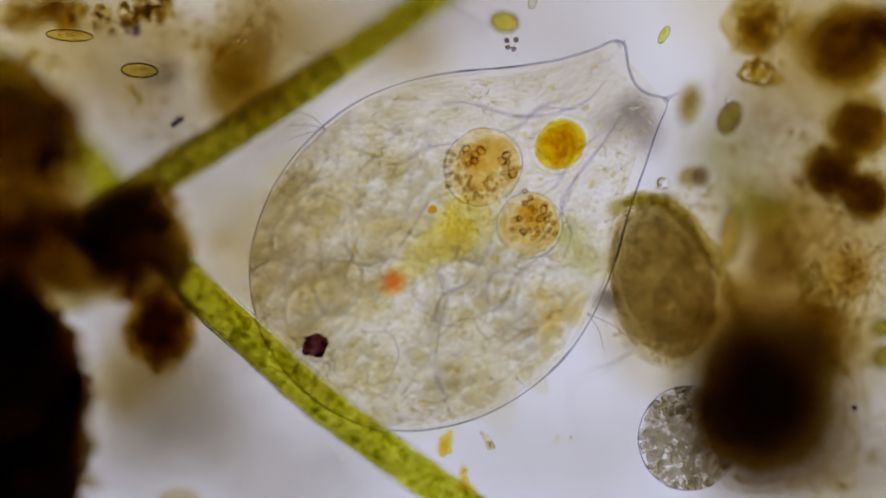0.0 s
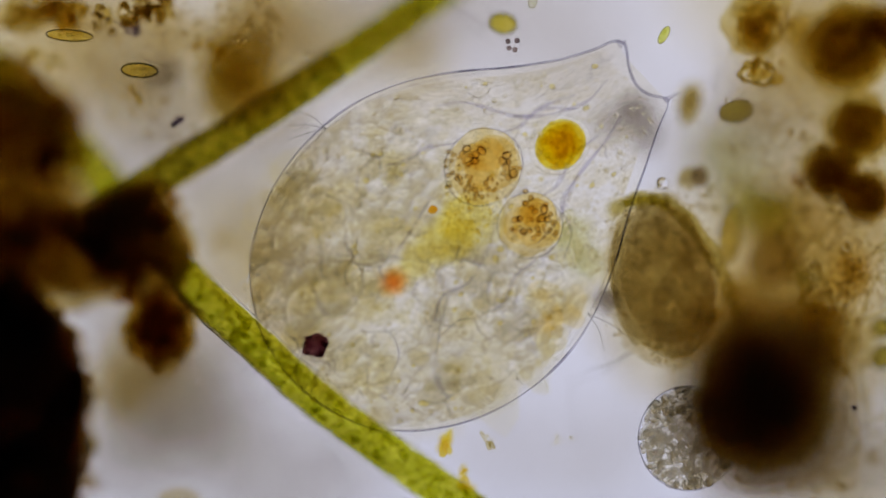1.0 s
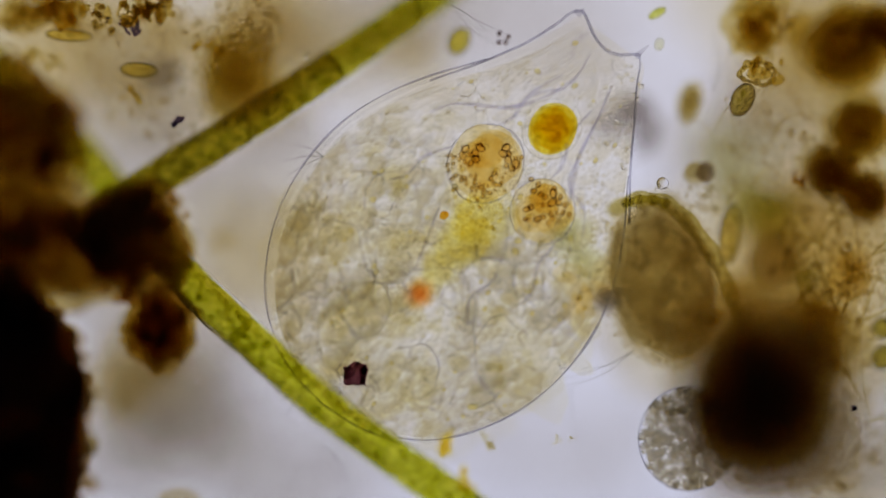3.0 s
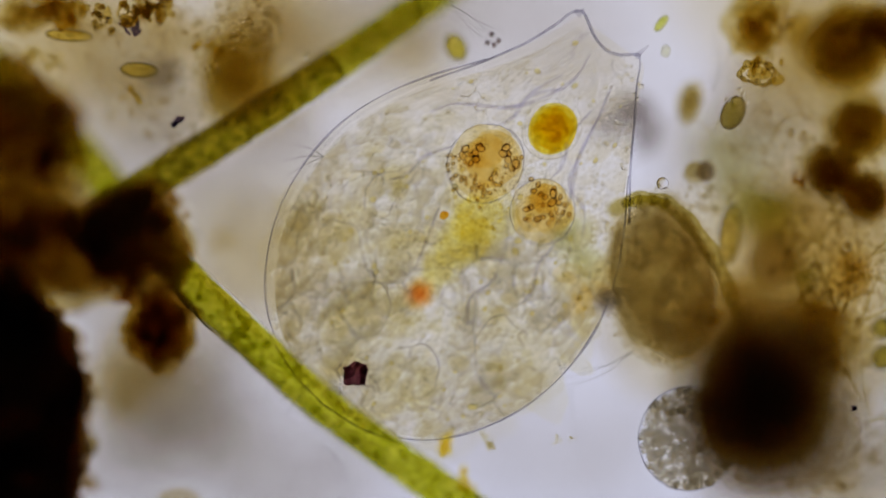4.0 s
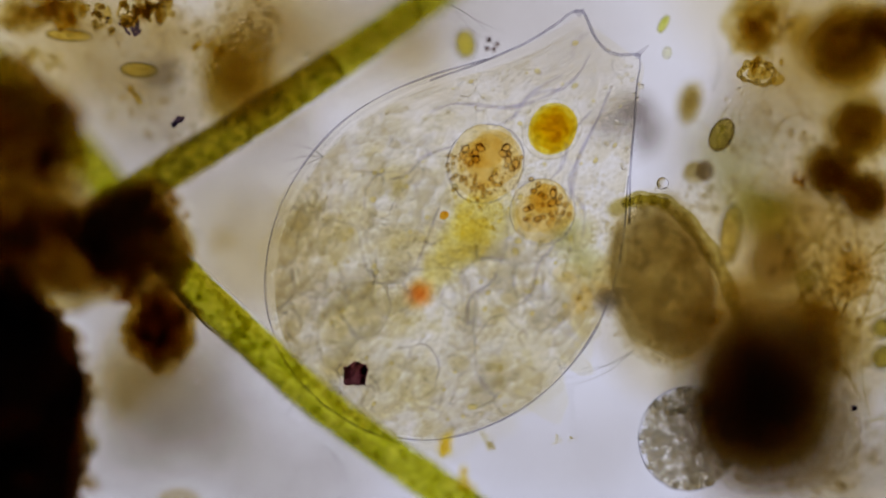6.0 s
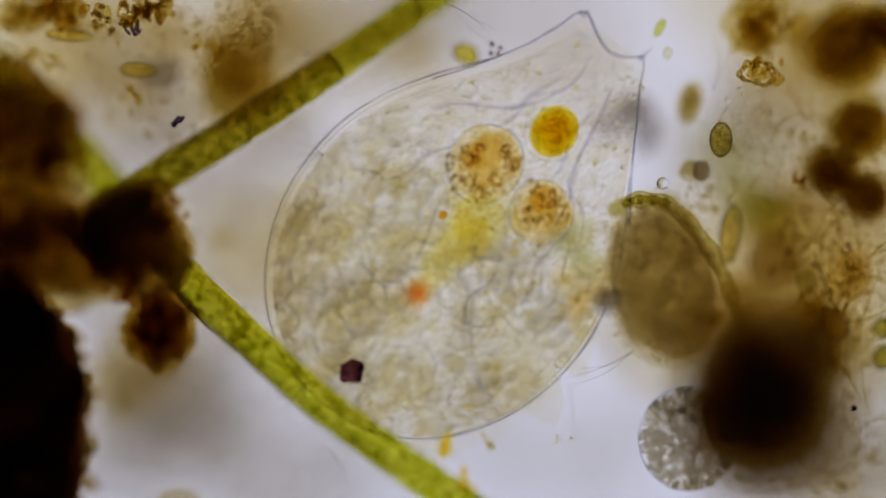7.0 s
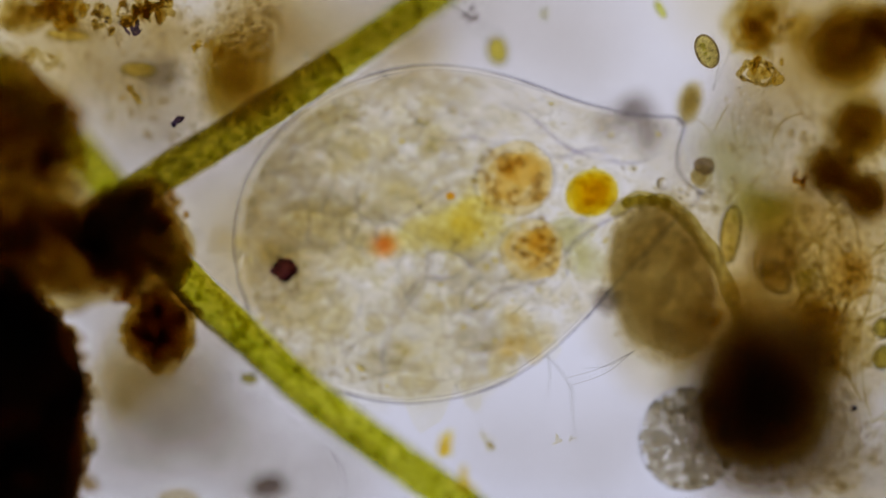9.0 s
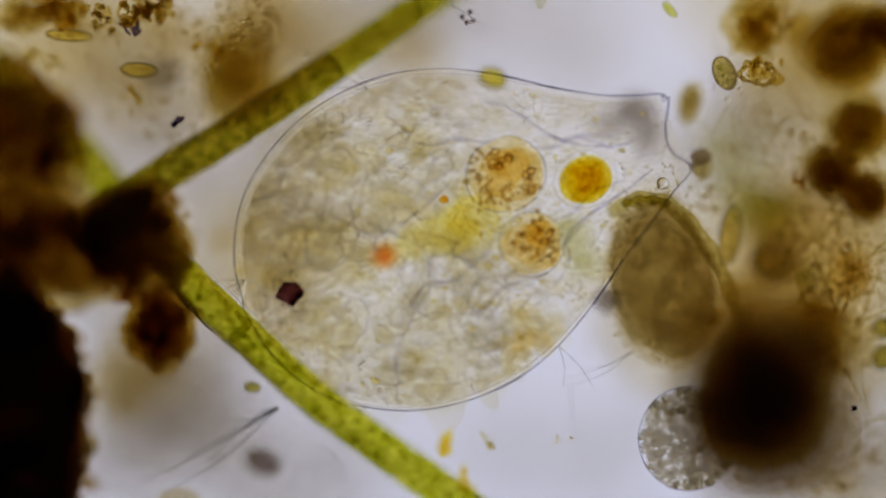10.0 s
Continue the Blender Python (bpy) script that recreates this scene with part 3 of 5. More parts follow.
M_SOFT_BEAD = jelly("soft_bead", (0.98, 0.965, 0.91), 1.06, 0.6)
M_CYST_SOFT = film("cyst_filling", (0.98, 0.965, 0.895), (0.94, 0.913, 0.81), 40, 0.35, 0.65, fine=220, detail=8.0)
M_CYST_CRUMB = film("olive_crumb", (0.92, 0.88, 0.76), (0.80, 0.74, 0.58), 60, vary=0.6)
M_BEAD = film("pale_bead", (0.978, 0.967, 0.925), (0.925, 0.90, 0.82), 60, vary=0.55)
big_cyst(1170, 494, 0.035, 98, 150, 10)

arch = smooth_line([list(at(1085, 372, -0.1)), list(at(1128, 354, -0.05)), list(at(1180, 362, -0.04)), list(at(1228, 405, -0.04)), list(at(1272, 472, -0.06)), list(at(1305, 560, -0.1)), list(at(1345, 660, -0.2))], 50)
M_SHEATH = film("thread_sheath", (0.88, 0.84, 0.58), (0.74, 0.69, 0.40), 40)
arch_ob = thing("curved_thread", arch[0], "olive curved algal thread arching over the cyst", "alga")
arch_local = arch - arch[0]
part("sheath", Heap().tube(arch_local, 0.014 + 0.002 * np.sin(np.arange(50) * 0.9), 12), M_SHEATH, arch_ob, "pale green sheath")
part("chloroplast", Heap().tube(arch_local[4:18], 0.008 + 0.002 * np.sin(np.arange(14) * 1.7), 10), M_ALGA, arch_ob, "olive green band")

# ---- small algae, diatoms and fragments at rest ----


def diatom(px, py, z, length, width, turn, material, label, name="diatom", group="small algae", rim=0.13, shell=None):
    """A small boat-shaped or oval cell: shell, contents, midline."""
    reseed(px, py, length)
    k = scale_at(z)
    a, b = length * k / 2, width * k / 2
    ob = thing(name, at(px, py, z), label, "alga", group)
    ob.matrix_basis = ob.matrix_basis @ pose(0, 0, 0, 0, 0, turn)
    part("cytoplasm", Heap().lump((0, 0, 0), (a * 0.97, b * 0.95, b * 0.6), 0.02, 3), material, ob)
    ring = [(a * math.cos(t), b * math.sin(t), 0) for t in np.linspace(0, 2 * math.pi, 40)]
    part("shell", Heap().tube(ring, max(0.0012, b * rim), 6, False), shell or M_ALGA_RIM, ob, "darker olive shell rim")
    drops = Heap()
    for i in range(5):
        s = b * RNG.uniform(0.16, 0.3)
        drops.lump((a * RNG.uniform(-0.6, 0.6), b * RNG.uniform(-0.45, 0.45), b * 0.3), (s, s, s * 0.6), 0.1, 1)
    part("droplet", drops, M_GRAIN_G, ob, "small olive droplets", "stuff")
    return ob


M_GOLD_CELL = film("gold_cell", (0.985, 0.94, 0.60), (0.90, 0.80, 0.36), 50, 0.36, 0.62)
diatom(247, 125, -0.005, 64, 25, -4, M_GOLD_CELL, "amber boat-shaped diatom in mucus")
diatom(123, 63, 0.0, 82, 20, -4, M_GOLD_CELL, "amber boat-shaped diatom among fragments")
diatom(1290, 415, -0.10, 100, 34, 84, M_AMBER, "amber oblong alga beside the cyst")
diatom(1562, 580, -0.1, 36, 32, 70, M_ALGA, "green round alga at rest", "alga_cell")
diatom(1562, 632, -0.1, 44, 34, 60, M_ALGA, "green grey round alga at rest", "alga_cell")
orb("alga_cell", 1219, 182, -0.13, 22, 40, M_OCHRE_D, "grey brown oval alga lying in mucus", "alga", 4, 0.5, 0.03, 2, "small algae", -15)
diatom(1428, 490, -0.2, 48, 40, 30, M_ALGA, "yellow green round alga at rest", "alga_cell")


M_CHIP = film("gold_chip", (0.985, 0.93, 0.60), (0.74, 0.64, 0.34), 45, 0.36, 0.6, fine=160, vary=0.6)
M_YELLOW = film("yellow_bit", (0.995, 0.94, 0.52), (0.95, 0.82, 0.28), 40)


def fragments(px, py, z, rx, ry, n, material, label, size=0.2, name="fragment_heap"):
    """Loose angular chips, each a piece of its own."""
    reseed(px, py, rx, ry)
    k = scale_at(z)
    ob = thing(name, at(px, py, z), label, "detritus", "loose fragments")
    for i in range(n):
        a, d = RNG.uniform(0, 6.28), RNG.uniform(0, 1) ** 0.6
        s = size * min(rx, ry) * k * RNG.uniform(0.5, 1.3)
        g = Heap().lump((rx * k * d * math.cos(a), ry * k * d * math.sin(a), RNG.uniform(-0.03, 0.03)),
                        (s * RNG.uniform(0.8, 1.9), s * RNG.uniform(0.5, 1), s * 0.5), 0.22, 2, (RNG.uniform(-0.4, 0.4), RNG.uniform(-0.4, 0.4), RNG.uniform(0, 6)), freq=3.5)
        part("chip", g, material, ob)
    return ob


orb("amber_lump", 40, 28, -0.14, 48, 30, M_AMBER_SOFT, "soft amber detritus lump among chips", "detritus", 3, 0.5, 0.16, 5)
orb("amber_lump", 105, 16, -0.12, 40, 26, M_AMBER_SOFT, "soft amber detritus lump among chips", "detritus", 4, 0.5, 0.16, 5)
fragments(95, 20, -0.07, 60, 32, 26, M_AMBER, "heap of amber and brown chips", 0.28)
fragments(70, 25, -0.12, 80, 40, 22, M_OCHRE, "heap of tan and amber chips", 0.3)
fragments(205, 30, -0.04, 42, 30, 30, M_CHIP, "gold brown angular chips with dark edges", 0.26)
fragments(268, 12, -0.06, 40, 26, 44, M_CHIP, "dark brown crumbled chips", 0.3)
fragments(236, 56, -0.04, 16, 12, 5, M_VIOLET, "tiny violet black chips in mucus", 0.5)
fragments(208, 40, -0.03, 30, 10, 5, M_VIOLET, "violet black edges between gold chips", 0.3)
fragments(312, 214, -0.02, 10, 8, 3, M_VIOLET, "tiny violet black speck in water", 0.7)
fragments(380, 88, -0.06, 35, 18, 8, M_AMBER, "small tan chips in mucus", 0.4)
fragments(230, 172, -0.06, 22, 16, 5, M_AMBER, "small amber chips in mucus", 0.4)
fragments(60, 108, -0.08, 60, 14, 16, M_OCHRE, "tan chips lying in a row", 0.6)
orb("grey_lump", 292, 132, -0.2, 36, 34, M_GREY, "grey brown smudged lump beside a diatom", "detritus", 3, 0.5, 0.12, 2, "grey lumps")
orb("olive_lump", 1342, 32, 0.05, 54, 52, M_AMBER_SOFT, "olive amber soft detritus between cysts", "detritus", 4, 0.4, 0.16, 4)
fragments(1350, 40, -0.10, 44, 40, 7, M_AMBER_SOFT, "olive amber chips between cysts", 0.4)
fragments(1330, 62, -0.08, 34, 28, 8, M_OCHRE, "amber ring of small chips", 0.5)
fragments(1265, 562, -0.12, 12, 14, 3, M_AMBER, "orange chip beside the cyst", 0.8)
orb("grey_lump", 1122, 195, -0.22, 36, 30, M_GREY, "dark grey smudged lump of soft detritus", "detritus", 4, 0.5, 0.12, 2, "grey lumps")
orb("grey_lump", 1145, 240, -0.22, 26, 42, M_GREY, "dark grey smudged lump of soft detritus", "detritus", 3, 0.5, 0.12, 2, "grey lumps", -15)
orb("grey_lump", 1082, 222, -0.26, 40, 30, M_GREY, "pale grey smudged lump of soft detritus", "detritus", 2, 0.6, 0.12, 1, "grey lumps")
orb("olive_lump", 1074, 532, -0.12, 30, 26, M_GREY, "grey olive smudge at the cyst's edge", "detritus", 4, 0.5, 0.14, 1)
fragments(1415, 308, -0.1, 14, 22, 6, M_BROWN, "small brown chips near a cyst", 0.5)
fragments(1465, 600, -0.1, 30, 60, 14, M_AMBER_SOFT, "ochre chips beside the black ball", 0.35)
fragments(1512, 718, -0.02, 6, 6, 2, M_VIOLET, "tiny violet black speck in water", 0.9)
fragments(786, 790, 0.03, 18, 24, 4, M_YELLOW, "amber yellow specks by the filament", 0.75)
fragments(822, 848, 0.03, 14, 20, 4, M_YELLOW, "amber yellow specks by the filament", 0.75)
fragments(865, 778, 0.02, 10, 14, 5, M_OCHRE, "tiny tan specks in water", 0.5)
fragments(210, 720, -0.28, 34, 24, 6, M_OCHRE, "faint tan chips in thin mucus", 0.5)
fragments(85, 540, -0.08, 12, 10, 4, M_AMBER, "tiny amber chips at the dark heap's edge", 0.6)




orb("round_cyst", 1415, 55, -0.16, 38, 42, M_OCHRE_P, "tan oval cyst in tawny mucus", "cyst", 4, 0.5, 0.05, 5, "brown cysts")
orb("round_cyst", 1500, 610, -0.1, 46, 60, M_OCHRE_P, "tan lumpy cyst beside the black ball", "cyst", 2, 0.5, 0.12, 14, "brown cysts")


def gravel(px, py, z, rx, ry, n, material, label):
    reseed(px, py, rx, ry)
    k = scale_at(z)
    h = Heap()
    for i in range(n * 2 // 3):
        a, d = RNG.uniform(0, 6.28), RNG.uniform(0, 1) ** 0.6
        s = RNG.uniform(0.002, 0.009) ** 1.0
        h.lump((rx * k * d * math.cos(a), ry * k * d * math.sin(a), RNG.uniform(-0.12, 0.05)), (s * RNG.uniform(0.8, 1.6), s, s * 0.7), 0.12, 1, (0, 0, RNG.uniform(0, 6)))
    g = Heap()
    for i in range(n // 2):
        a, d = RNG.uniform(0, 6.28), RNG.uniform(0, 1) ** 0.6
        s = RNG.uniform(0.002, 0.006)
        g.lump((rx * k * d * math.cos(a), ry * k * d * math.sin(a), RNG.uniform(-0.06, 0.06)), (s, s * RNG.uniform(0.7, 1), s), 0.08, 2)
    solo("fine_beads", g, M_SOFT_BEAD, at(px, py, z), "tiny clear beads scattered in mucus", "beads", "fine grains", "stuff")
    return solo("fine_grains", h, material, at(px, py, z), label, "grains", "fine grains", "stuff")


gravel(445, 45, -0.08, 60, 70, 300, M_BEAD, "grey beige foamy grains in mucus")
gravel(300, 150, -0.1, 150, 100, 220, M_BEAD, "beige fine grains in mucus")
gravel(100, 60, -0.1, 120, 70, 160, M_BEAD, "beige fine grains in mucus")
gravel(1480, 420, -0.08, 100, 130, 420, M_BEAD, "tawny fine grains in mucus")
gravel(1490, 720, -0.10, 90, 150, 380, M_BEAD, "tawny fine grains in mucus")
gravel(1390, 230, -0.08, 120, 110, 300, M_BEAD, "tawny fine grains in mucus")
gravel(1250, 340, -0.08, 60, 40, 60, M_BEAD, "tawny fine grains in mucus")
gravel(1400, 850, -0.05, 130, 30, 130, M_BEAD, "tawny fine grains in mucus")


gravel(380, 70, -0.08, 110, 80, 160, M_BEAD, "grey foamy grains in mucus")
gravel(1510, 300, -0.05, 60, 120, 260, M_BEAD, "tawny fine grains in mucus")
gravel(1500, 500, -0.04, 70, 80, 240, M_BEAD, "tawny fine grains in mucus")
gravel(1430, 640, -0.04, 60, 70, 200, M_BEAD, "tawny fine grains in mucus")


M_THREAD = film("olive_thread", (0.95, 0.93, 0.80), (0.86, 0.82, 0.62), 50)


def threads(px, py, z, rx, ry, n, label, width=0.0032):
    """Loose curved threads lying tangled in mucus."""
    reseed(px, py, rx, n)
    k = scale_at(z)
    ob = thing("thread_tangle", at(px, py, z), label, "threads", "tangled threads")
    for i in range(n):
        u, v = RNG.uniform(-1, 1) * rx * k, RNG.uniform(-1, 1) * ry * k
        a, bend = RNG.normal(1.3, 0.7), RNG.uniform(-0.9, 0.9)
        step = RNG.uniform(0.012, 0.03)
        pts = []
        for j in range(5):
            pts.append((u, v, RNG.uniform(-0.012, 0.012)))
            u, v, a = u + step * math.cos(a), v + step * math.sin(a), a + bend * 0.5
        w = width * RNG.uniform(0.5, 1.4)
        part("thread", Heap().tube(smooth_line(pts, 18), w * np.sin(np.linspace(0.3, 2.84, 18)) ** 0.5, 6), M_THREAD, ob)
    return ob


threads(1500, 520, -0.05, 60, 90, 16, "olive curved threads tangled in grey mucus")
threads(1430, 560, -0.08, 50, 70, 12, "olive curved threads above the black ball")
threads(1330, 250, -0.06, 70, 90, 6, "pale thin threads lying in mucus", 0.0018)
threads(1490, 420, -0.07, 60, 50, 10, "pale thin threads lying in mucus", 0.002)
threads(1480, 780, -0.05, 70, 70, 10, "pale thin threads lying in mucus", 0.002)


fragments(286, 580, -0.09, 66, 78, 46, M_RUST, "rusty and amber crumbs round a lump", 0.13, "crumb_ring")


def hollow_shell(px, py, z, r, label, material):
    reseed(px, py)
    k = scale_at(z)
    ob = thing("hollow_shell", at(px, py, z), label, "shell")
    n = 13
    for i in range(n):
        a0, a1 = 2 * math.pi * i / n, 2 * math.pi * (i + 1.25) / n
        j = RNG.uniform(0.8, 1.12)
        pts = [(j * r * k * math.cos(a) * 1.15, j * r * k * 0.75 * math.sin(a), RNG.uniform(-0.006, 0.006)) for a in np.linspace(a0, a1, 5)]
        part("plate", Heap().tube(pts, r * k * RNG.uniform(0.1, 0.3) * np.array([0.5, 1, 1.1, 0.9, 0.4]), 7), material, ob)
    part("filling", Heap().lump((0.004, 0.002, -0.004), (r * k * 0.8, r * k * 0.5, r * k * 0.3), 0.15, 2), M_AMBER, ob, "pale amber hollow")
    return ob


fragments(1358, 124, -0.05, 30, 24, 9, M_AMBER, "amber and brown chips round a hollow shell", 0.32)
hollow_shell(1340, 131, -0.04, 26, "amber cracked hollow shell with a pale inside", M_CHIP)
hollow_shell(1325, 63, -0.12, 30, "amber hollow shell with a pale inside", M_AMBER)


def bubble(px, py, z, r, label="clear round bubble in water"):
    k = scale_at(z)
    ob = thing("bubble", at(px, py, z), label, "bubble", "small bubbles")
    part("skin", Heap().lump((0, 0, 0), (r * k, r * k, r * k), 0, 3), M_BUBBLE, ob)
    return ob


for bx, by, br in ((1172, 325, 11), (1498, 438, 9), (605, 748, 4), (545, 100, 7), (350, 676, 3), (1400, 235, 8), (1103, 298, 4)):
    bubble(bx, by, -0.03, br)


def hairs(px, py, z, ways, label, name="bristle_tuft", width=0.0013):
    k = scale_at(z)
    ob = thing(name, at(px, py, z), label, "bristles", "fine bristles")
    for dx, dy, bend in ways:
        pts = smooth_line([(0, 0, 0), (dx * k * 0.5 + bend * dy * k, -dy * k * 0.5 + bend * dx * k, 0.01), (dx * k, -dy * k, 0)], 12)
        part("bristle", Heap().tube(pts, np.linspace(width, width * 0.35, 12), 5), M_HAIR, ob)
    return ob


hairs(1120, 622, -0.06, ((-110, 60, 0.08), (-120, 48, 0.04), (-90, 30, 0.1)), "pale bristles beside the cyst")
hairs(1008, 680, -0.1, ((8, 100, 0.03), (20, 125, -0.04)), "pale hair strands in clear water", width=0.001)
hairs(585, 795, -0.06, ((12, 75, 0.12), (30, 85, 0.12)), "pale curved hairs under the filament", width=0.0012)
hairs(800, 10, -0.04, ((75, 70, -0.08), (60, 45, 0.05), (95, 50, -0.03)), "grey bristles beside the filament")
fragments(985, 782, -0.04, 8, 8, 3, M_OCHRE_P, "tiny tan specks in water", 0.5)
fragments(1015, 775, -0.05, 20, 10, 4, M_OCHRE, "tiny brown specks in water", 0.2)
hairs(200, 225, -0.1, ((100, 45, -0.08),), "thin grey hair in mucus", width=0.0012)
hairs(1260, 160, -0.08, ((-5, -110, -0.12), (30, -160, -0.1)), "thin pale hair in mucus", width=0.0012)
orb("amber_lump", 394, 428, -0.12, 26, 24, M_HAZE_B, "faint amber lump of detritus in mucus", "detritus", 2, 0.5, 0.16, 2)
orb("alga_cell", 318, 904, -0.05, 50, 44, M_HAZE_B, "pale round cell with few grains", "cell", 3, 0.8, 0.03, 6)

# ---- the rotifer ----
reseed(5, 17)
M_WRINKLE = film("wrinkle_line", (0.965, 0.96, 0.97), (0.89, 0.88, 0.905), 40)
M_OCHRE_TINT = film("ochre_tint", (0.997, 0.982, 0.92), (0.987, 0.95, 0.84), 30)
M_VESICLE_FINE = jelly("fine_vesicle", (0.997, 0.992, 0.965), 1.06, 0.6)
M_MUSCLE = film("muscle_violet", (0.94, 0.935, 0.965), (0.865, 0.857, 0.91), 30)
M_DROP_Y = jelly("yellow_droplet", (0.98, 0.94, 0.70), 1.1)
SECTIONS = [(-0.366, 0.0), (-0.352, 0.085), (-0.31, 0.168), (-0.25, 0.226), (-0.165, 0.272), (-0.07, 0.294), (0.03, 0.292),
            (0.12, 0.266), (0.205, 0.221), (0.285, 0.166), (0.365, 0.118), (0.42, 0.089), (0.450, 0.077), (0.466, 0.066)]


def half_width(u):
    p = np.array(SECTIONS)
    line = smooth_line(p, 240)
    return np.interp(u, line[:, 0], line[:, 1])


def thickness(u):
    return np.minimum(0.075, 0.42 * half_width(u))


def crown(v):
    """The head's rim is notched between two horns."""
    return -0.026 * max(0.0, 1 - (abs(v) / 0.075) ** 1.6)


def lorica_heap(shrink, sides=44):
    us = np.concatenate([[-0.3655], -0.366 + 0.832 * np.linspace(0.02, 1, 70) ** 1.25])
    v, f = [], []
    for u in us:
        w, t = half_width(u) * shrink, thickness(u) * shrink
        for i in range(sides):
            a = 2 * math.pi * i / sides
            y = w * math.cos(a)
            z = t * math.sin(a) * (2.0 if math.sin(a) > 0 else 0.5)
            k = max(0.0, (u - 0.36) / 0.106)
            v.append((u + 0.01 + crown(y) * k + (-0.12 * (1 - shrink)), y + 0.011 * k, z))
    for j in range(len(us) - 1):
        for i in range(sides):
            k, m = j * sides + i, j * sides + (i + 1) % sides
            f.append((k, m, m + sides, k + sides))
    f.append(tuple(range(sides))[::-1])
    last = (len(us) - 1) * sides
    f.append(tuple(range(last, last + sides)))
    return Heap().put(np.array(v), f)


def outline(shrink=1.0, z=0.0, stop=0.466, start=-0.366):
    us = start + (stop - start) * np.linspace(0, 1, 80) ** (1.6 if start < 0 else 1.0)
    up, down = [], []
    for u in us:
        w = half_width(u) * shrink
        k = max(0.0, (u - 0.36) / 0.106)
        up.append((u + 0.01 - 0.12 * (1 - shrink), w + 0.012 * k, z))
        down.append((u + 0.01 - 0.12 * (1 - shrink), -w + 0.010 * k, z))
    return (up[::-1], down) if start > 0 else np.array(up[::-1] + down[1:])


rotifer = thing("rotifer", (0, 0, 0), "clear sack-shaped rotifer with yellow gut, red eye and gold food ball", "rotifer")
lorica = part("lorica", lorica_heap(1.0), M_LORICA, rotifer, "clear flattened outer shell")
rim_line = outline(stop=0.29)
part("rim", Heap().tube(rim_line, 0.0019 + 0.0007 * np.sin(np.arange(len(rim_line)) * 0.31) * np.sin(np.arange(len(rim_line)) * 0.083), 6), M_RIM, lorica, "thin grey violet outline of the shell")
part("inner_rim", Heap().tube(outline(0.972, -0.03, 0.25), 0.0008, 5), M_FOLD, lorica, "fainter inner outline")
left_edge, right_edge = outline(stop=0.466, start=0.21)
head = part("head", Heap().tube(left_edge, np.linspace(0.0028, 0.0018, 80), 6).tube(right_edge, np.linspace(0.0024, 0.0018, 80), 6), M_RIM, rotifer, "grey violet sides of the narrow neck")
crown_line = smooth_line([(0.468, 0.081, 0), (0.477, 0.072, 0.002), (0.474, 0.060, 0.006), (0.456, 0.03, 0.012), (0.447, 0.0, 0.014), (0.452, -0.025, 0.012), (0.468, -0.046, 0.004), (0.474, -0.055, 0)], 30)
part("crown", Heap().tube(crown_line, 0.0028, 6), M_RIM, head, "notched grey edge of the head")
for hy, tip, lean in ((0.072, 0.484, 0.0), (-0.054, 0.498, -0.006)):
    horn = smooth_line([(0.468, hy, 0), (0.5 * (0.468 + tip), hy + 0.3 * lean, 0.004), (tip, hy + lean, 0.006)], 8)
    part("horn", Heap().tube(horn, np.linspace(0.006, 0.0015, 8), 6), M_FOLD, head, "short pale horn")


def inside(reach=0.9):
    while True:
        u, v = RNG.uniform(-0.35, 0.44), RNG.uniform(-0.3, 0.3)
        if abs(v) < half_width(u) * reach:
            return u, v


flakes = Heap()
for i in range(85):
    u, v = inside(0.93)
    s = RNG.uniform(0.018, 0.05)
    if u > 0.12:
        continue
    flakes.lump((u, v, RNG.uniform(-0.6, 1.7) * thickness(u)), (s * RNG.uniform(0.8, 1.5), s * RNG.uniform(0.6, 1), s * 0.3), 0.16, 2,
                (RNG.uniform(-0.3, 0.3), RNG.uniform(-0.3, 0.3), RNG.uniform(0, 6.28)))
part("body_tissue", flakes, M_TISSUE, rotifer, "creamy mottled soft tissue", "stuff")

curds = Heap()
for i in range(280):
    u, v = inside(0.95)
    s = RNG.uniform(0.004, 0.016)
    if u > 0.2:
        continue
    curds.lump((u, v, RNG.uniform(-0.4, 0.5) * thickness(u)), (s * RNG.uniform(0.8, 1.6), s * RNG.uniform(0.6, 1), s * 0.5), 0.2, 2,
               (RNG.uniform(-0.3, 0.3), RNG.uniform(-0.3, 0.3), RNG.uniform(0, 6.28)))
part("curd_tissue", curds, M_TISSUE, rotifer, "fine creamy curds in the tissue", "stuff")

# flat sheets whose folds and lobes are shaded by colour alone
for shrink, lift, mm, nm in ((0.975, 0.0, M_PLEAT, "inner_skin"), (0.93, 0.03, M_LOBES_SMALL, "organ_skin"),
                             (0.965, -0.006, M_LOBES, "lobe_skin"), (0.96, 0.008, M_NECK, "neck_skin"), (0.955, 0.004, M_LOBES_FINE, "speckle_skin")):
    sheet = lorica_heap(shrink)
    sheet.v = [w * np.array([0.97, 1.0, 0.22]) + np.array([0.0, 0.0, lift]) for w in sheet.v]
    part(nm, sheet, mm, rotifer, "thin creamy tissue with relief shading painted in and faint seams")

lumps = Heap()
for i in range(140):
    u, v = inside(0.97)
    if u > 0.12:
        continue
    s = RNG.uniform(0.010, 0.034)
    lumps.lump((u, v, RNG.uniform(-0.01, 0.05)), (s * RNG.uniform(0.8, 1.4), s * RNG.uniform(0.6, 1), s * 0.4), 0.2, 2, (RNG.uniform(-0.4, 0.4), RNG.uniform(-0.4, 0.4), RNG.uniform(0, 6.28)))
part("gland_tissue", lumps, M_OLIVE, rotifer, "yellow grey lobes of the gland", "stuff")

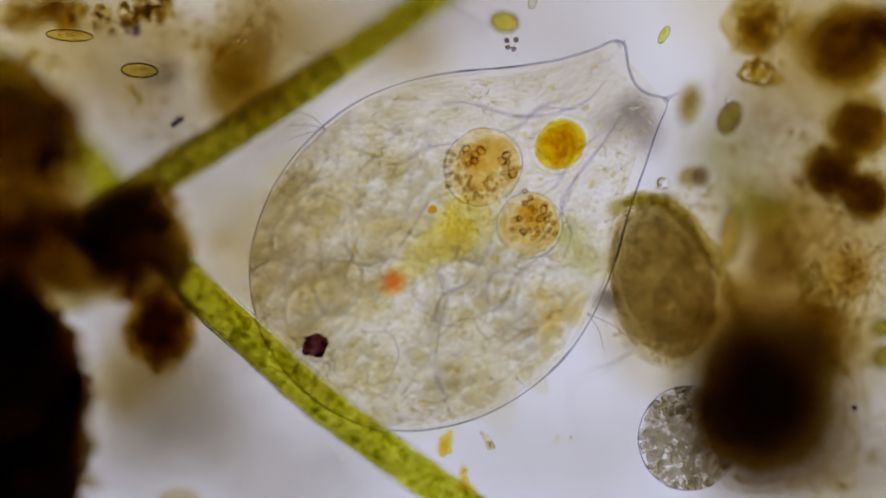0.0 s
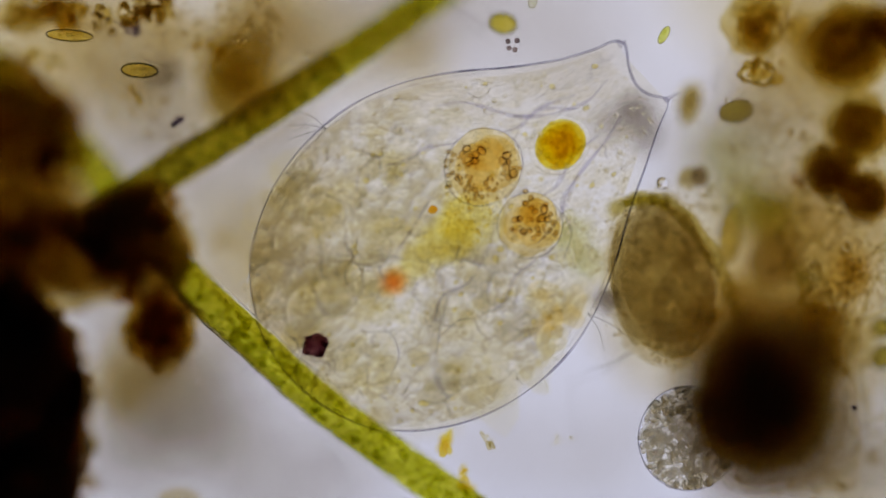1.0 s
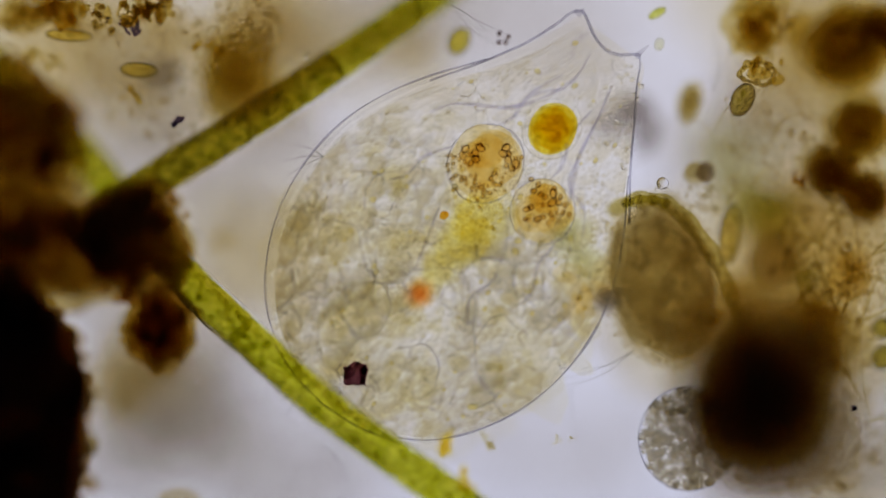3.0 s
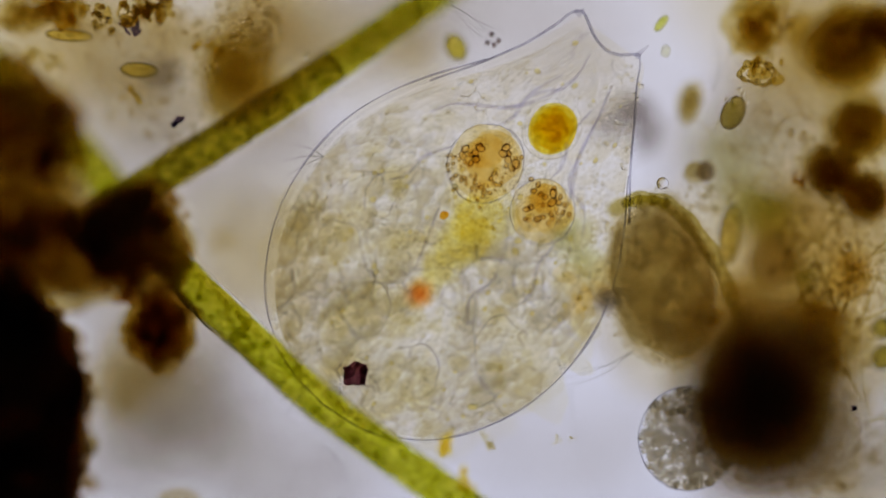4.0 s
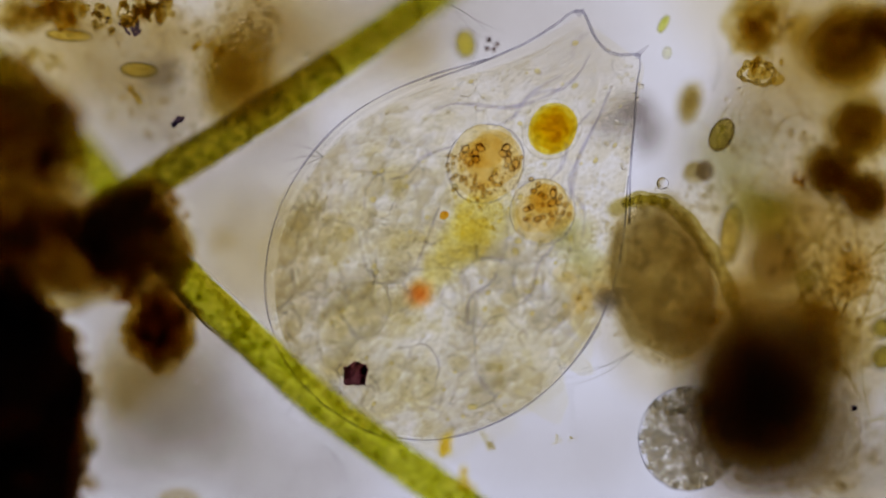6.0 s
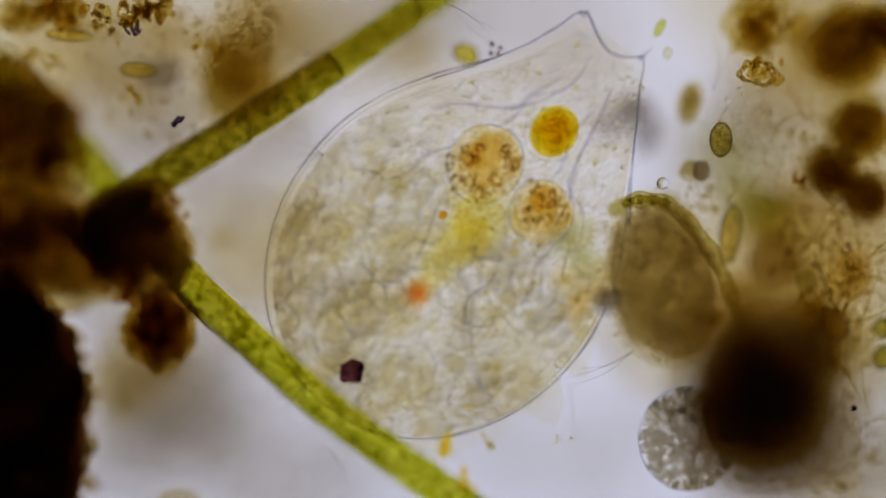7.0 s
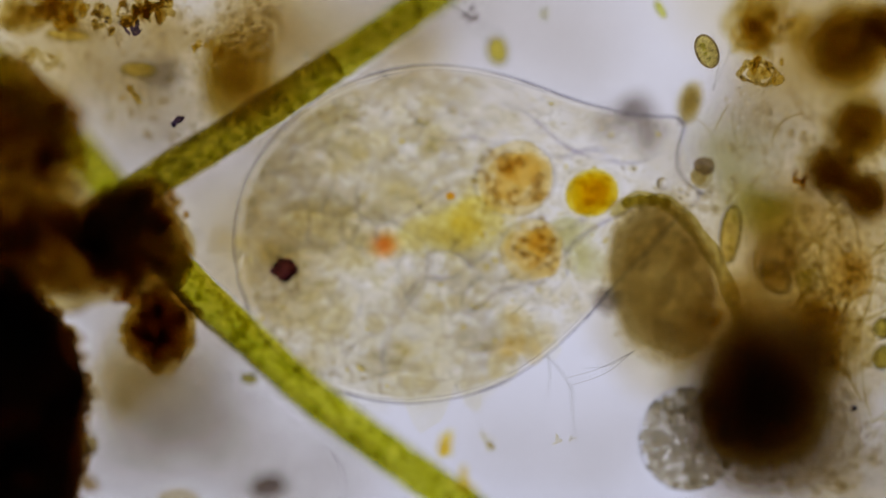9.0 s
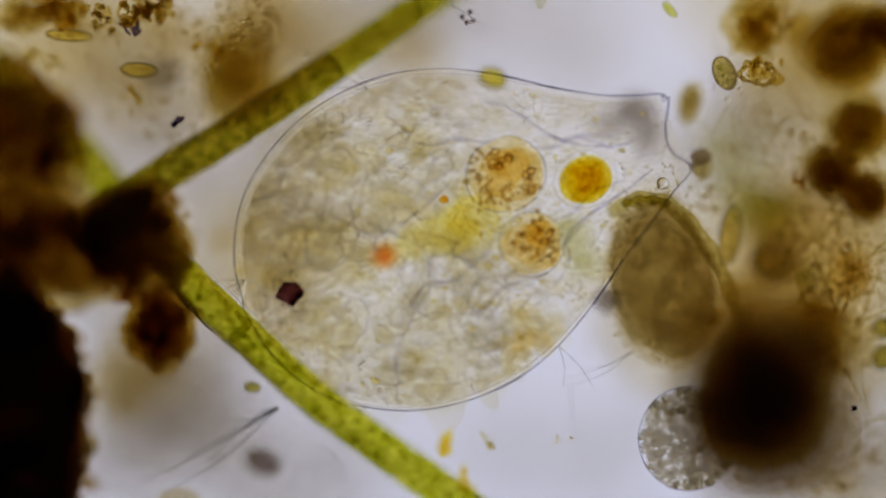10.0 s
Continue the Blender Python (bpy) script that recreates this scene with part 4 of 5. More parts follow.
for v0, v1, u0, u1 in ((0.05, 0.085, 0.36, 0.21), (-0.045, -0.11, 0.36, 0.14), (0.12, 0.17, 0.14, 0.02), (-0.13, -0.15, 0.12, 0.0), (0.03, 0.10, 0.345, 0.24), (-0.03, -0.05, 0.345, 0.20)):
    pts = smooth_line([(u0, v0, 0.01), (0.6 * u0 + 0.4 * u1, 0.6 * v0 + 0.4 * v1 + 0.008, 0.02), (0.25 * u0 + 0.75 * u1, 0.25 * v0 + 0.75 * v1 - 0.006, 0.015), (u1, v1, 0.0)], 24)
    part("muscle_band", Heap().tube(pts, 0.0038 * np.sin(np.linspace(0.25, 2.9, 24)) ** 0.7, 7), M_MUSCLE, rotifer, "thin pale violet muscle band")

for way in (((0.16, 0.19), (0.20, 0.165), (0.246, 0.10), (0.29, 0.06), (0.362, 0.03), (0.42, 0.035)), ((0.40, -0.03), (0.33, -0.05), (0.262, -0.065), (0.215, -0.085), (0.20, -0.13), (0.16, -0.16)),
            ((0.04, 0.07), (-0.02, 0.05), (-0.07, 0.035)), ((0.05, -0.07), (0.0, -0.085), (-0.05, -0.075), (-0.09, -0.10))):
    pts = smooth_line([(u, v, 0.006) for u, v in way], 30)
    part("muscle_band", Heap().tube(pts, 0.0034 * np.sin(np.linspace(0.3, 2.85, 30)) ** 0.6 * (1 + 0.3 * np.sin(np.arange(30) * 0.9)), 7), M_MUSCLE, rotifer, "thin pale violet muscle band")

for u, v, r in ((-0.194, 0.062, 0.058), (-0.218, -0.075, 0.052), (-0.079, -0.166, 0.05), (0.0, 0.15, 0.045), (-0.12, 0.17, 0.04)):
    sack = part("large_vesicle", Heap().lump((u, v, 0.01), (r, r * 0.93, 0.02), 0.04, 3), M_TISSUE, rotifer, "large pale round vesicle")
    ring = [(u + r * (1 + 0.12 * math.sin(3 * a + 20 * u) + 0.06 * math.sin(5 * a + 9 * v)) * math.cos(a), v + r * 0.9 * (1 + 0.08 * math.sin(2 * a + 30 * v) + 0.03 * math.sin(7 * a)) * math.sin(a), 0.01) for a in np.linspace(10 * u, 10 * u + 3.8, 40)]
    part("outline", Heap().tube(ring, 0.0015 * np.sin(np.linspace(0.1, 3.0, 40)) ** 0.5, 5), M_FOLD, sack, "thin grey outline")

tint = Heap()
for i in range(9):
    tint.lump((0.09 + RNG.normal(0, 0.035), -0.215 + RNG.normal(0, 0.02), RNG.uniform(0.0, 0.08)), (0.03, 0.018, 0.006), 0.15, 2, (0, 0, RNG.uniform(0, 6)))
part("ochre_gland", tint, M_OCHRE_TINT, rotifer, "small ochre tinted gland", "stuff")

olive = Heap()
for i in range(30):
    a, d = RNG.uniform(0, 6.28), RNG.uniform(0, 1) ** 0.5
    u, v = -0.13 + 0.2 * d * math.cos(a), -0.01 + 0.25 * d * math.sin(a)
    s = RNG.uniform(0.03, 0.07)
    olive.lump((u, v, RNG.uniform(0.02, 0.11)), (s, s * RNG.uniform(0.6, 1), s * 0.2), 0.16, 2, (0, 0, RNG.uniform(0, 6.28)))
part("yolk_gland", olive, M_OLIVE, rotifer, "olive grey cloudy gland", "stuff")

for i in range(150):
    u, v = inside(0.9)
    if u > 0.32 or abs(v) < 0.03 and u > 0:
        continue
    s = RNG.uniform(0.006, 0.024)
    h = Heap().lump((u, v, RNG.uniform(-0.5, 0.35) * thickness(u)), (s, s * RNG.uniform(0.4, 1.0), s * 0.5), 0.26, 3, (RNG.uniform(-0.4, 0.4), RNG.uniform(-0.4, 0.4), RNG.uniform(0, 6.28)), freq=1.8)
    part("vesicle", h, M_VESICLE, rotifer)

fine = Heap()
for i in range(200):
    u, v = inside(0.94)
    if u > 0.12:
        continue
    s = RNG.uniform(0.003, 0.010)
    fine.lump((u, v, RNG.uniform(-0.25, 0.2) * thickness(u)), (s, s * RNG.uniform(0.4, 1.0), s * 0.6), 0.24, 2, (RNG.uniform(-0.5, 0.5), RNG.uniform(-0.5, 0.5), RNG.uniform(0, 6.28)), freq=1.8)
part("fine_tissue", fine, M_VESICLE_FINE, rotifer, "fine glassy crumbs of tissue", "stuff")

small = Heap()
for i in range(300):
    u, v = inside(0.95)
    s = RNG.uniform(0.002, 0.006)
    small.lump((u, v, RNG.uniform(-0.3, 0.5) * thickness(u)), (s, s * RNG.uniform(0.6, 1), s * 0.8), 0.08, 2)
part("droplets", small, M_DROP, rotifer, "tiny clear droplets", "stuff")

specks = Heap()
for i in range(260):
    u, v = RNG.uniform(0.14, 0.45), RNG.uniform(-0.2, 0.2)
    if abs(v) < 0.9 * half_width(u) and (u - 0.15) ** 2 + (abs(v) - 0.06) ** 2 > 0.006 and (u - 0.275) ** 2 + v * v > 0.004:
        s = RNG.uniform(0.0014, 0.0032)
        specks.lump((u, v, RNG.uniform(-0.01, 0.015)), (s * RNG.uniform(0.8, 1.6), s, s), 0.1, 2, (0, 0, RNG.uniform(0, 6)))
part("head_speckle", specks, M_SOFT_BEAD, rotifer, "fine glassy speckle in the head", "stuff")

folds = Heap()
for i in range(80):
    u, v = inside(0.9)
    a, L, b = RNG.uniform(0, 6.28), RNG.uniform(0.01, 0.04), RNG.uniform(-0.5, 0.5)
    if u > 0.1 and RNG.uniform() < 0.5:
        a = RNG.normal(0, 0.3) - 0.4 * np.sign(v)
    d, e = np.array([math.cos(a), math.sin(a)]), np.array([-math.sin(a), math.cos(a)])
    p = np.array([u, v])
    z = RNG.uniform(-0.4, 1.3) * thickness(u)
    pts = [(*(p + L * (t * d + b * (1 - t * t) * e + 0.12 * math.sin(5 * t + i) * e)), z) for t in np.linspace(-1, 1, 12)]
    folds.tube(pts, np.array([0.3, 0.6, 0.8, 1, 1, 1, 1, 1, 1, 0.8, 0.6, 0.3]) * RNG.uniform(0.0009, 0.0028), 5)
part("folds", folds, M_WRINKLE, rotifer, "fine grey wrinkles in the tissue", "stuff")

# gut, stomach lobes, food ball, eye, crystal
gut = Heap()
for (u, v, r1, r2, z) in ((0.085, -0.006, 0.055, 0.052, 0.03), (0.055, 0.0, 0.06, 0.055, 0.05), (0.06, 0.012, 0.04, 0.035, 0.02), (0.02, 0.0, 0.06, 0.044, 0.05),
                          (-0.02, 0.002, 0.06, 0.034, 0.05), (-0.055, 0.002, 0.05, 0.025, 0.05), (0.04, -0.015, 0.035, 0.03, 0.02)):
    gut.lump((u, v, z), (r1, r2, 0.012), 0.08, 3)
gut_ob = part("gut", gut, M_GUT, rotifer, "lemon yellow gut", "stuff")
gd = Heap()
for i in range(60):
    a, d = RNG.uniform(0, 6.28), RNG.uniform(0, 1) ** 0.5
    s = RNG.uniform(0.0016, 0.0036)
    gd.lump((0.07 + 0.055 * d * math.cos(a), -0.005 + 0.05 * d * math.sin(a), 0.0), (s, s, s), 0, 2)
sprinkle = Heap()
for i in range(90):
    u, v = inside(0.92)
    s = RNG.uniform(0.0025, 0.0065)
    sprinkle.lump((u, v, RNG.uniform(-0.02, 0.03)), (s, s * RNG.uniform(0.6, 1), s * 0.6), 0.12, 2)
part("yolk_droplets", sprinkle, M_DROP_Y, rotifer, "pale yellow droplets in the tissue", "stuff")
part("droplets", gd, M_DROP_Y, gut_ob, "tiny yellow droplets", "stuff")


reseed(8, 3)


def granule(u, v, size, parent):
    """A grain with a thicker, darker rim."""
    h = Heap()
    a0, st = RNG.uniform(0, 6.28), RNG.uniform(1.0, 1.25)
    h.lump((u, v, 0.012), (size * st, size, size * 0.6), 0.1, 2, (0, 0, a0))
    wave, ph = RNG.uniform(0.06, 0.2), RNG.uniform(0, 6.28)
    ring = [(u + size * (1 + wave * math.sin(2 * a + ph)) * (st * math.cos(a) * math.cos(a0) - math.sin(a) * math.sin(a0)), v + size * (1 + wave * math.sin(2 * a + ph)) * (st * math.cos(a) * math.sin(a0) + math.sin(a) * math.cos(a0)), 0.013) for a in np.linspace(0, 2 * math.pi, 13)]
    h.tube(ring, size * RNG.uniform(0.12, 0.3) * (1 + 0.35 * np.sin(np.linspace(0, 6.283, 13) + ph)), 5, False)
    ob = part("granule", h, M_GRANULE, parent)
    ob.data.materials.append(M_GRANULE_RIM)
    for poly in ob.data.polygons:
        poly.material_index = 1 if poly.index >= len(BALLS[2][1]) else 0
    return ob


def stomach(u, v, r1, r2, clusters, label):
    skin = part("stomach_lobe", Heap().lump((u, v, 0.004), (r1, r2, 0.03), 0.02, 4), M_STOMACH_SKIN, rotifer, label)
    ring = [(u + r1 * (1 + 0.02 * math.sin(3 * a + 40 * v)) * math.cos(a), v + r2 * (1 + 0.025 * math.sin(2 * a + 1)) * math.sin(a), 0.004) for a in np.linspace(0, 2 * math.pi, 50)]
    part("outline", Heap().tube(ring, 0.0012 + 0.0005 * np.sin(np.linspace(0, 12.6, 50) + 30 * v), 5, False), M_FOLD, skin, "thin grey outline")
    h = Heap()
    for du, dv, f, z in ((0.0, 0.0, 0.93, -0.004), (0.012, -0.006, 0.72, 0.01), (-0.008, 0.006, 0.6, -0.012), (0.02, 0.01, 0.45, 0.0)):
        h.lump((u + du, v + dv, z), (r1 * f, r2 * f, 0.008), 0.07, 3)
    part("filling", h, M_STOMACH, skin, "peach and tan cloudy filling", "stuff")
    seen = []
    for cu, cv, n, spread, size in clusters:
        for i in range(n):
            size_i = RNG.uniform(0.65, 1.25) * size
            for k in range(30):
                a, b = u + cu + RNG.normal(0, spread), v + cv + RNG.normal(0, spread)
                if all((a - p) ** 2 + (b - q) ** 2 > (0.86 * (size_i + s)) ** 2 for p, q, s in seen):
                    seen.append((a, b, size_i))
                    granule(a, b, size_i, skin)
                    break
    return skin


stomach(0.152, 0.056, 0.072, 0.066, ((-0.002, 0.026, 8, 0.009, 0.0058), (0.040, -0.022, 5, 0.008, 0.0060), (0.028, -0.034, 4, 0.007, 0.0048),
                                     (-0.05, 0.010, 12, 0.013, 0.0030), (-0.044, -0.024, 16, 0.013, 0.0030), (-0.028, 0.040, 10, 0.012, 0.0028), (-0.012, -0.034, 12, 0.014, 0.0030)),
        "round stomach lobe with brown granules")
stomach(0.150, -0.076, 0.058, 0.058, ((0.0, 0.0, 8, 0.020, 0.0052), (0.026, 0.024, 5, 0.010, 0.0044), (-0.02, 0.02, 4, 0.010, 0.0046), (0.0, -0.028, 6, 0.012, 0.0036), (0.03, -0.014, 4, 0.010, 0.0050)),
        "smaller round stomach lobe with brown granules")

food_heap = Heap()
for f, z, t in ((1.0, 0.0, 0.03), (0.93, 0.002, 0.026), (0.80, -0.004, 0.02), (0.62, 0.006, 0.014), (0.42, 0.0, 0.01)):
    food_heap.lump((0.275 + 0.004 * (1 - f), 0, z), (0.047 * f, 0.042 * f, t), 0.03 + 0.16 * (1 - f), 3)
food = part("food_ball", food_heap, M_GOLD, rotifer, "golden yellow round food ball", "stuff")
part("vacuole", Heap().lump((0.275, 0, 0.0), (0.057, 0.051, 0.034), 0.02, 4), M_VESICLE, food, "clear vacuole round the food")

part("eye_spot", Heap().lump((-0.1, 0, 0.05), (0.019, 0.019, 0.006), 0.06, 3).lump((-0.1, 0.001, 0.045), (0.011, 0.011, 0.004), 0.06, 3), M_EYE, rotifer, "orange red eye spot", "stuff")
part("eye_halo", Heap().lump((-0.1, 0, 0.06), (0.028, 0.027, 0.006), 0.06, 3), M_EYE_HALO, rotifer, "orange halo round the eye")
part("orange_drop", Heap().lump((0.035, 0.055, 0.0), (0.008, 0.007, 0.006), 0.1, 2), M_ORANGE, rotifer, "small orange droplet")
reseed(4, 9)
crystal = Heap().lump((-0.275, 0, 0.01), (0.022, 0.019, 0.010), 0.13, 3, freq=3.2)
for i in range(9):
    a = i * 0.7 + RNG.uniform(-0.35, 0.35)
    d = RNG.uniform(0.011, 0.0165) * (1 + 0.2 * abs(math.cos(2 * a)))
    s = RNG.uniform(0.003, 0.006)
    crystal.lump((-0.275 + d * math.cos(a), d * math.sin(a), 0.01 + RNG.uniform(-0.005, 0.005)), (s * 1.35, s * 0.7, s * 0.8), 0.2, 2, (0, 0, a + RNG.uniform(-0.6, 0.6)))
crystal_ob = part("crystal", crystal, M_CRYSTAL, rotifer, "dark wine red crystal body")

# bristles carried by the shell
for u0, v0, ways in ((-0.345, 0.05, ((-0.06, 0.02), (-0.075, -0.002), (-0.05, -0.02))), (-0.02, 0.285, ((-0.05, 0.05), (-0.02, 0.06), (-0.07, 0.03))), (0.13, -0.262, ((-0.02, -0.07), (0.03, -0.09)))):
    tuft = Heap()
    for du, dv in ways:
        tuft.tube(smooth_line([(u0, v0, 0), (u0 + 0.5 * du + 0.006, v0 + 0.5 * dv, 0.004), (u0 + du, v0 + dv, 0)], 8), np.linspace(0.0019, 0.0008, 8), 5)
    part("bristles", tuft, M_HAIR, rotifer, "fine pale bristles")

# ---- small drifting things ----
M_OVAL = film("oval_olive", (0.80, 0.74, 0.43), (0.60, 0.53, 0.24), 60, 0.38, 0.62)
M_SPORE_RIM = film("spore_rim", (0.86, 0.85, 0.66), (0.72, 0.71, 0.56), 60)
M_SPORE_PALE = film("spore_pale", (0.99, 0.99, 0.93), (0.96, 0.96, 0.86), 60)
M_OVAL_RIM = film("oval_rim", (0.66, 0.58, 0.40), (0.48, 0.41, 0.28), 40)
drift_oval = diatom(0, 0, 0, 60, 38, 0, M_OVAL, "olive oval alga with a dark rim, drifting", "oval_alga", rim=0.1, shell=M_OVAL_RIM)
M_DRIFT = film("drifting_yellow_green", (0.95, 0.90, 0.46), (0.84, 0.76, 0.22), 50)
drift_alga = diatom(0, 0, 0, 48, 34, 0, M_DRIFT, "yellow green oval alga, drifting", "oval_alga")
drift_dark = diatom(0, 0, 0, 66, 44, 0, M_OCHRE, "brown oval alga drifting over mucus", "oval_alga")
M_BLACK_SOFT = film("dark_half", (0.72, 0.65, 0.55), (0.52, 0.44, 0.36), 50)
spot = thing("twin_cell", (0, 0, 0), "grey twin cell with one dark half", "alga")
part("pale_half", Heap().lump((-0.009, 0, 0), (0.02, 0.02, 0.014), 0.1, 3).lump((-0.010, 0.002, 0.001), (0.013, 0.012, 0.008), 0.15, 3), M_OCHRE_D, spot, "grey brown half")
part("dark_half", Heap().lump((0.012, 0.002, 0.002), (0.017, 0.019, 0.013), 0.06, 3), M_BLACK_SOFT, spot, "dark brown half")
spore_a = diatom(0, 0, 0, 34, 14, 0, M_LIME, "lime yellow spindle spore, drifting", "spore", rim=0.1, shell=M_SPORE_RIM)
spore_b = diatom(0, 0, 0, 20, 14, 0, M_SPORE_PALE, "pale small spore, drifting", "spore", rim=0.1, shell=M_SPORE_RIM)
M_FLECK = film("fleck_grey", (0.62, 0.55, 0.52), (0.42, 0.36, 0.36), 40)
cluster = thing("dot_cluster", (0, 0, 0), "tiny cluster of dark dots, drifting", "alga")
for dx, dy in ((-0.008, 0.006), (0.008, 0.007), (0.004, -0.009), (-0.006, -0.006)):
    part("dot", Heap().lump((dx, dy, 0), (0.005, 0.005, 0.004), 0.08, 2), M_FLECK, cluster)


fleck_green = diatom(0, 0, 0, 30, 18, 0, M_ALGA, "small green alga drifting in clear water", "oval_alga")
fleck_dark = diatom(0, 0, 0, 62, 40, 0, M_FLECK, "dark oval alga drifting in clear water", "oval_alga")
cirri = thing("bristle_tuft", (0, 0, 0), "long pale bristles drifting past the filament", "bristles")
for dx, dy, bend in ((-0.20, -0.15, 0.05), (-0.16, -0.08, 0.03), (-0.19, -0.11, -0.03), (-0.06, 0.0, 0.2), (-0.05, -0.035, -0.2), (-0.24, -0.13, 0.02), (-0.13, -0.10, -0.06), (-0.10, -0.02, 0.1)):
    part("bristle", Heap().tube(smooth_line([(0, 0, 0), (0.5 * dx - bend * dy, 0.5 * dy + bend * dx, 0.004), (dx, dy, 0)], 12), np.linspace(0.0036, 0.0012, 12), 6), M_HAIR, cirri)


def motions():
    """Rows of seconds, x, y (metres in the sharp plane) and turn in degrees; then the small drifters."""
    rows = [(0.0, -0.011, 0.005, 39.6), (1.5, -0.010, 0.005, 39.4), (1.8, -0.006, 0.006, 39.3), (1.9, -0.003, 0.007, 39.1), (2.0, -0.006, 0.009, 37.9), (2.1, -0.020, -0.019, 42.9),
            (2.2, -0.015, 0.005, 41.4), (2.3, -0.011, -0.003, 48.2), (2.4, 0.021, -0.054, 81.3), (2.5, 0.019, -0.008, 51.0), (2.6, 0.021, -0.003, 50.9),
            (2.7, 0.022, -0.002, 50.7), (4.5, 0.022, -0.002, 50.7), (6.8, 0.022, -0.002, 50.7), (7.0, 0.019, -0.002, 49.8), (7.1, 0.037, -0.026, 67.6),
            (7.2, 0.036, -0.056, 64.9), (7.3, 0.035, -0.076, 55.8), (7.4, 0.045, -0.068, 68.9), (7.5, 0.044, -0.074, 58.4), (7.6, 0.051, -0.043, 76.0),
            (7.7, 0.044, -0.034, 56.7), (7.8, 0.055, -0.008, 74.8), (7.9, 0.054, 0.002, 82.3), (8.0, 0.055, 0.001, 92.2), (8.1, 0.074, 0.007, 99.3),
            (8.2, 0.081, 0.007, 100.8), (8.3, 0.035, 0.031, 57.5), (8.4, 0.029, 0.037, 29.4), (8.5, -0.010, 0.046, 15.5), (8.6, 0.019, 0.024, 27.8),
            (8.7, -0.021, 0.039, 11.5), (8.8, -0.025, 0.029, 15.5), (9.0, -0.007, 0.032, 14.6), (9.5, -0.010, 0.025, 20.5), (10.0, -0.011, 0.024, 21.4)]
    depth = [(0.0, 0.0), (1.9, 0.0), (2.5, -0.03), (6.9, -0.03), (7.1, -0.012), (7.7, -0.012), (8.0, -0.055), (8.2, -0.055), (8.4, -0.03), (8.8, -0.02), (9.3, -0.025), (10.0, -0.015)]
    walk(rotifer, [(t, pose(x, y, float(np.interp(t, *zip(*depth))), 0, 0, a)) for t, x, y, a in rows])

    # the shell shifts on the organs, and the head nods about the neck (degrees)
    shell_rows = [(0.0, 0.006, -0.004), (1.9, 0.006, -0.004), (2.5, -0.004, 0.009), (6.9, -0.004, 0.009), (7.2, 0.008, 0.003), (7.7, 0.004, 0.004),
                  (8.0, -0.028, 0.006), (8.2, -0.028, 0.006), (8.4, -0.008, 0.0), (9.0, -0.01, 0.002), (10.0, -0.008, 0.003)]
    walk(lorica, [(t, pose(u, v, 0)) for t, u, v in shell_rows])
    nods = [(0.0, 0.0), (1.9, 0.0), (2.5, 3.5), (6.9, 3.5), (7.2, 2.0), (7.7, 2.5), (8.0, 3.5), (8.2, 3.5), (8.5, 1.0), (9.0, 0.5), (10.0, 0.5)]
    shift_u, shift_v = [[r[k] for r in shell_rows] for k in (1, 2)]
    when = [r[0] for r in shell_rows]
    walk(head, [(t, pose(0.24 + float(np.interp(t, when, shift_u)), float(np.interp(t, when, shift_v)), 0, 0, 0, a) @ pose(-0.24, 0, 0)) for t, a in nods])

    # the food ball and the crystal slide a little inside the body (metres along it and across it)
    ball_rows = [(0, 0.008, -0), (1.5, 0.007, 0), (1.9, 0.009, 0), (2, -0.003, 0.001), (2.1, -0.014, 0.003), (2.2, -0.014, 0.007), (2.3, -0.022, -0.005), (2.4, -0.006, 0.006), (2.5, 0.001, -0.001), (2.6, 0.001, 0.002), (2.7, -0, 0.003), (4.5, -0, 0.003), (6.8, -0, 0.003), (7, -0, 0), (7.1, -0.015, -0.01), (7.2, -0.011, -0.007), (7.3, -0.005, -0.003), (7.4, -0.004, 0.002), (7.5, -0.007, -0.001), (7.6, -0.016, -0.008), (7.7, -0.004, 0.003), (7.8, 0.011, -0.004), (7.9, 0.009, -0.005), (8, 0.013, 0.006), (8.1, 0.009, 0.001), (8.2, -0.005, 0.006), (8.3, 0.006, 0.005), (8.4, 0.005, -0.001), (8.5, 0.006, -0), (8.6, 0.01, 0.001), (8.7, 0.005, -0.001), (8.8, 0.011, 0.003), (9, 0.003, -0.003), (9.5, 0.007, -0.003), (10, 0.006, -0.004)]
    walk(food, [(t, pose(u, v, 0)) for t, u, v in ball_rows])
    crystal_rows = [(0, -0.003, 0.002), (1.5, -0.003, 0.002), (1.9, -0.006, -0.001), (2, -0.001, -0), (2.1, 0.02, 0.004), (2.2, 0.006, 0.003), (2.3, 0.034, -0.009), (2.4, 0.007, 0.003), (2.5, -0.007, -0.003), (2.6, -0.007, -0.003), (2.7, -0.007, -0.002), (4.5, -0.007, -0.002), (6.8, -0.007, -0.002), (7, -0.005, -0), (7.1, 0.01, -0.008), (7.2, 0.024, -0.009), (7.3, 0.009, -0.002), (7.4, 0.01, 0.002), (7.5, 0.014, -0.001), (7.6, 0.022, -0.007), (7.7, 0.003, -0.001), (7.8, -0.013, -0.001), (7.9, -0.007, 0), (8, -0.021, 0.008), (8.1, -0.006, -0.001), (8.2, 0.009, 0.005), (8.3, -0.007, 0.005), (8.4, -0.007, 0.002), (8.5, -0.01, 0.004), (8.6, -0.016, 0), (8.7, -0.003, 0.006), (8.8, -0.009, 0.002), (9, -0.007, 0.003), (9.5, -0.004, 0.002), (10, -0.004, 0)]
    walk(crystal_ob, [(t, pose(u, v, 0)) for t, u, v in crystal_rows])

    def drift(ob, path, z):
        walk(ob, [(t, Matrix.Translation(at(px, py, z)) @ pose(0, 0, 0, 0, 0, a)) for t, px, py, a in path])

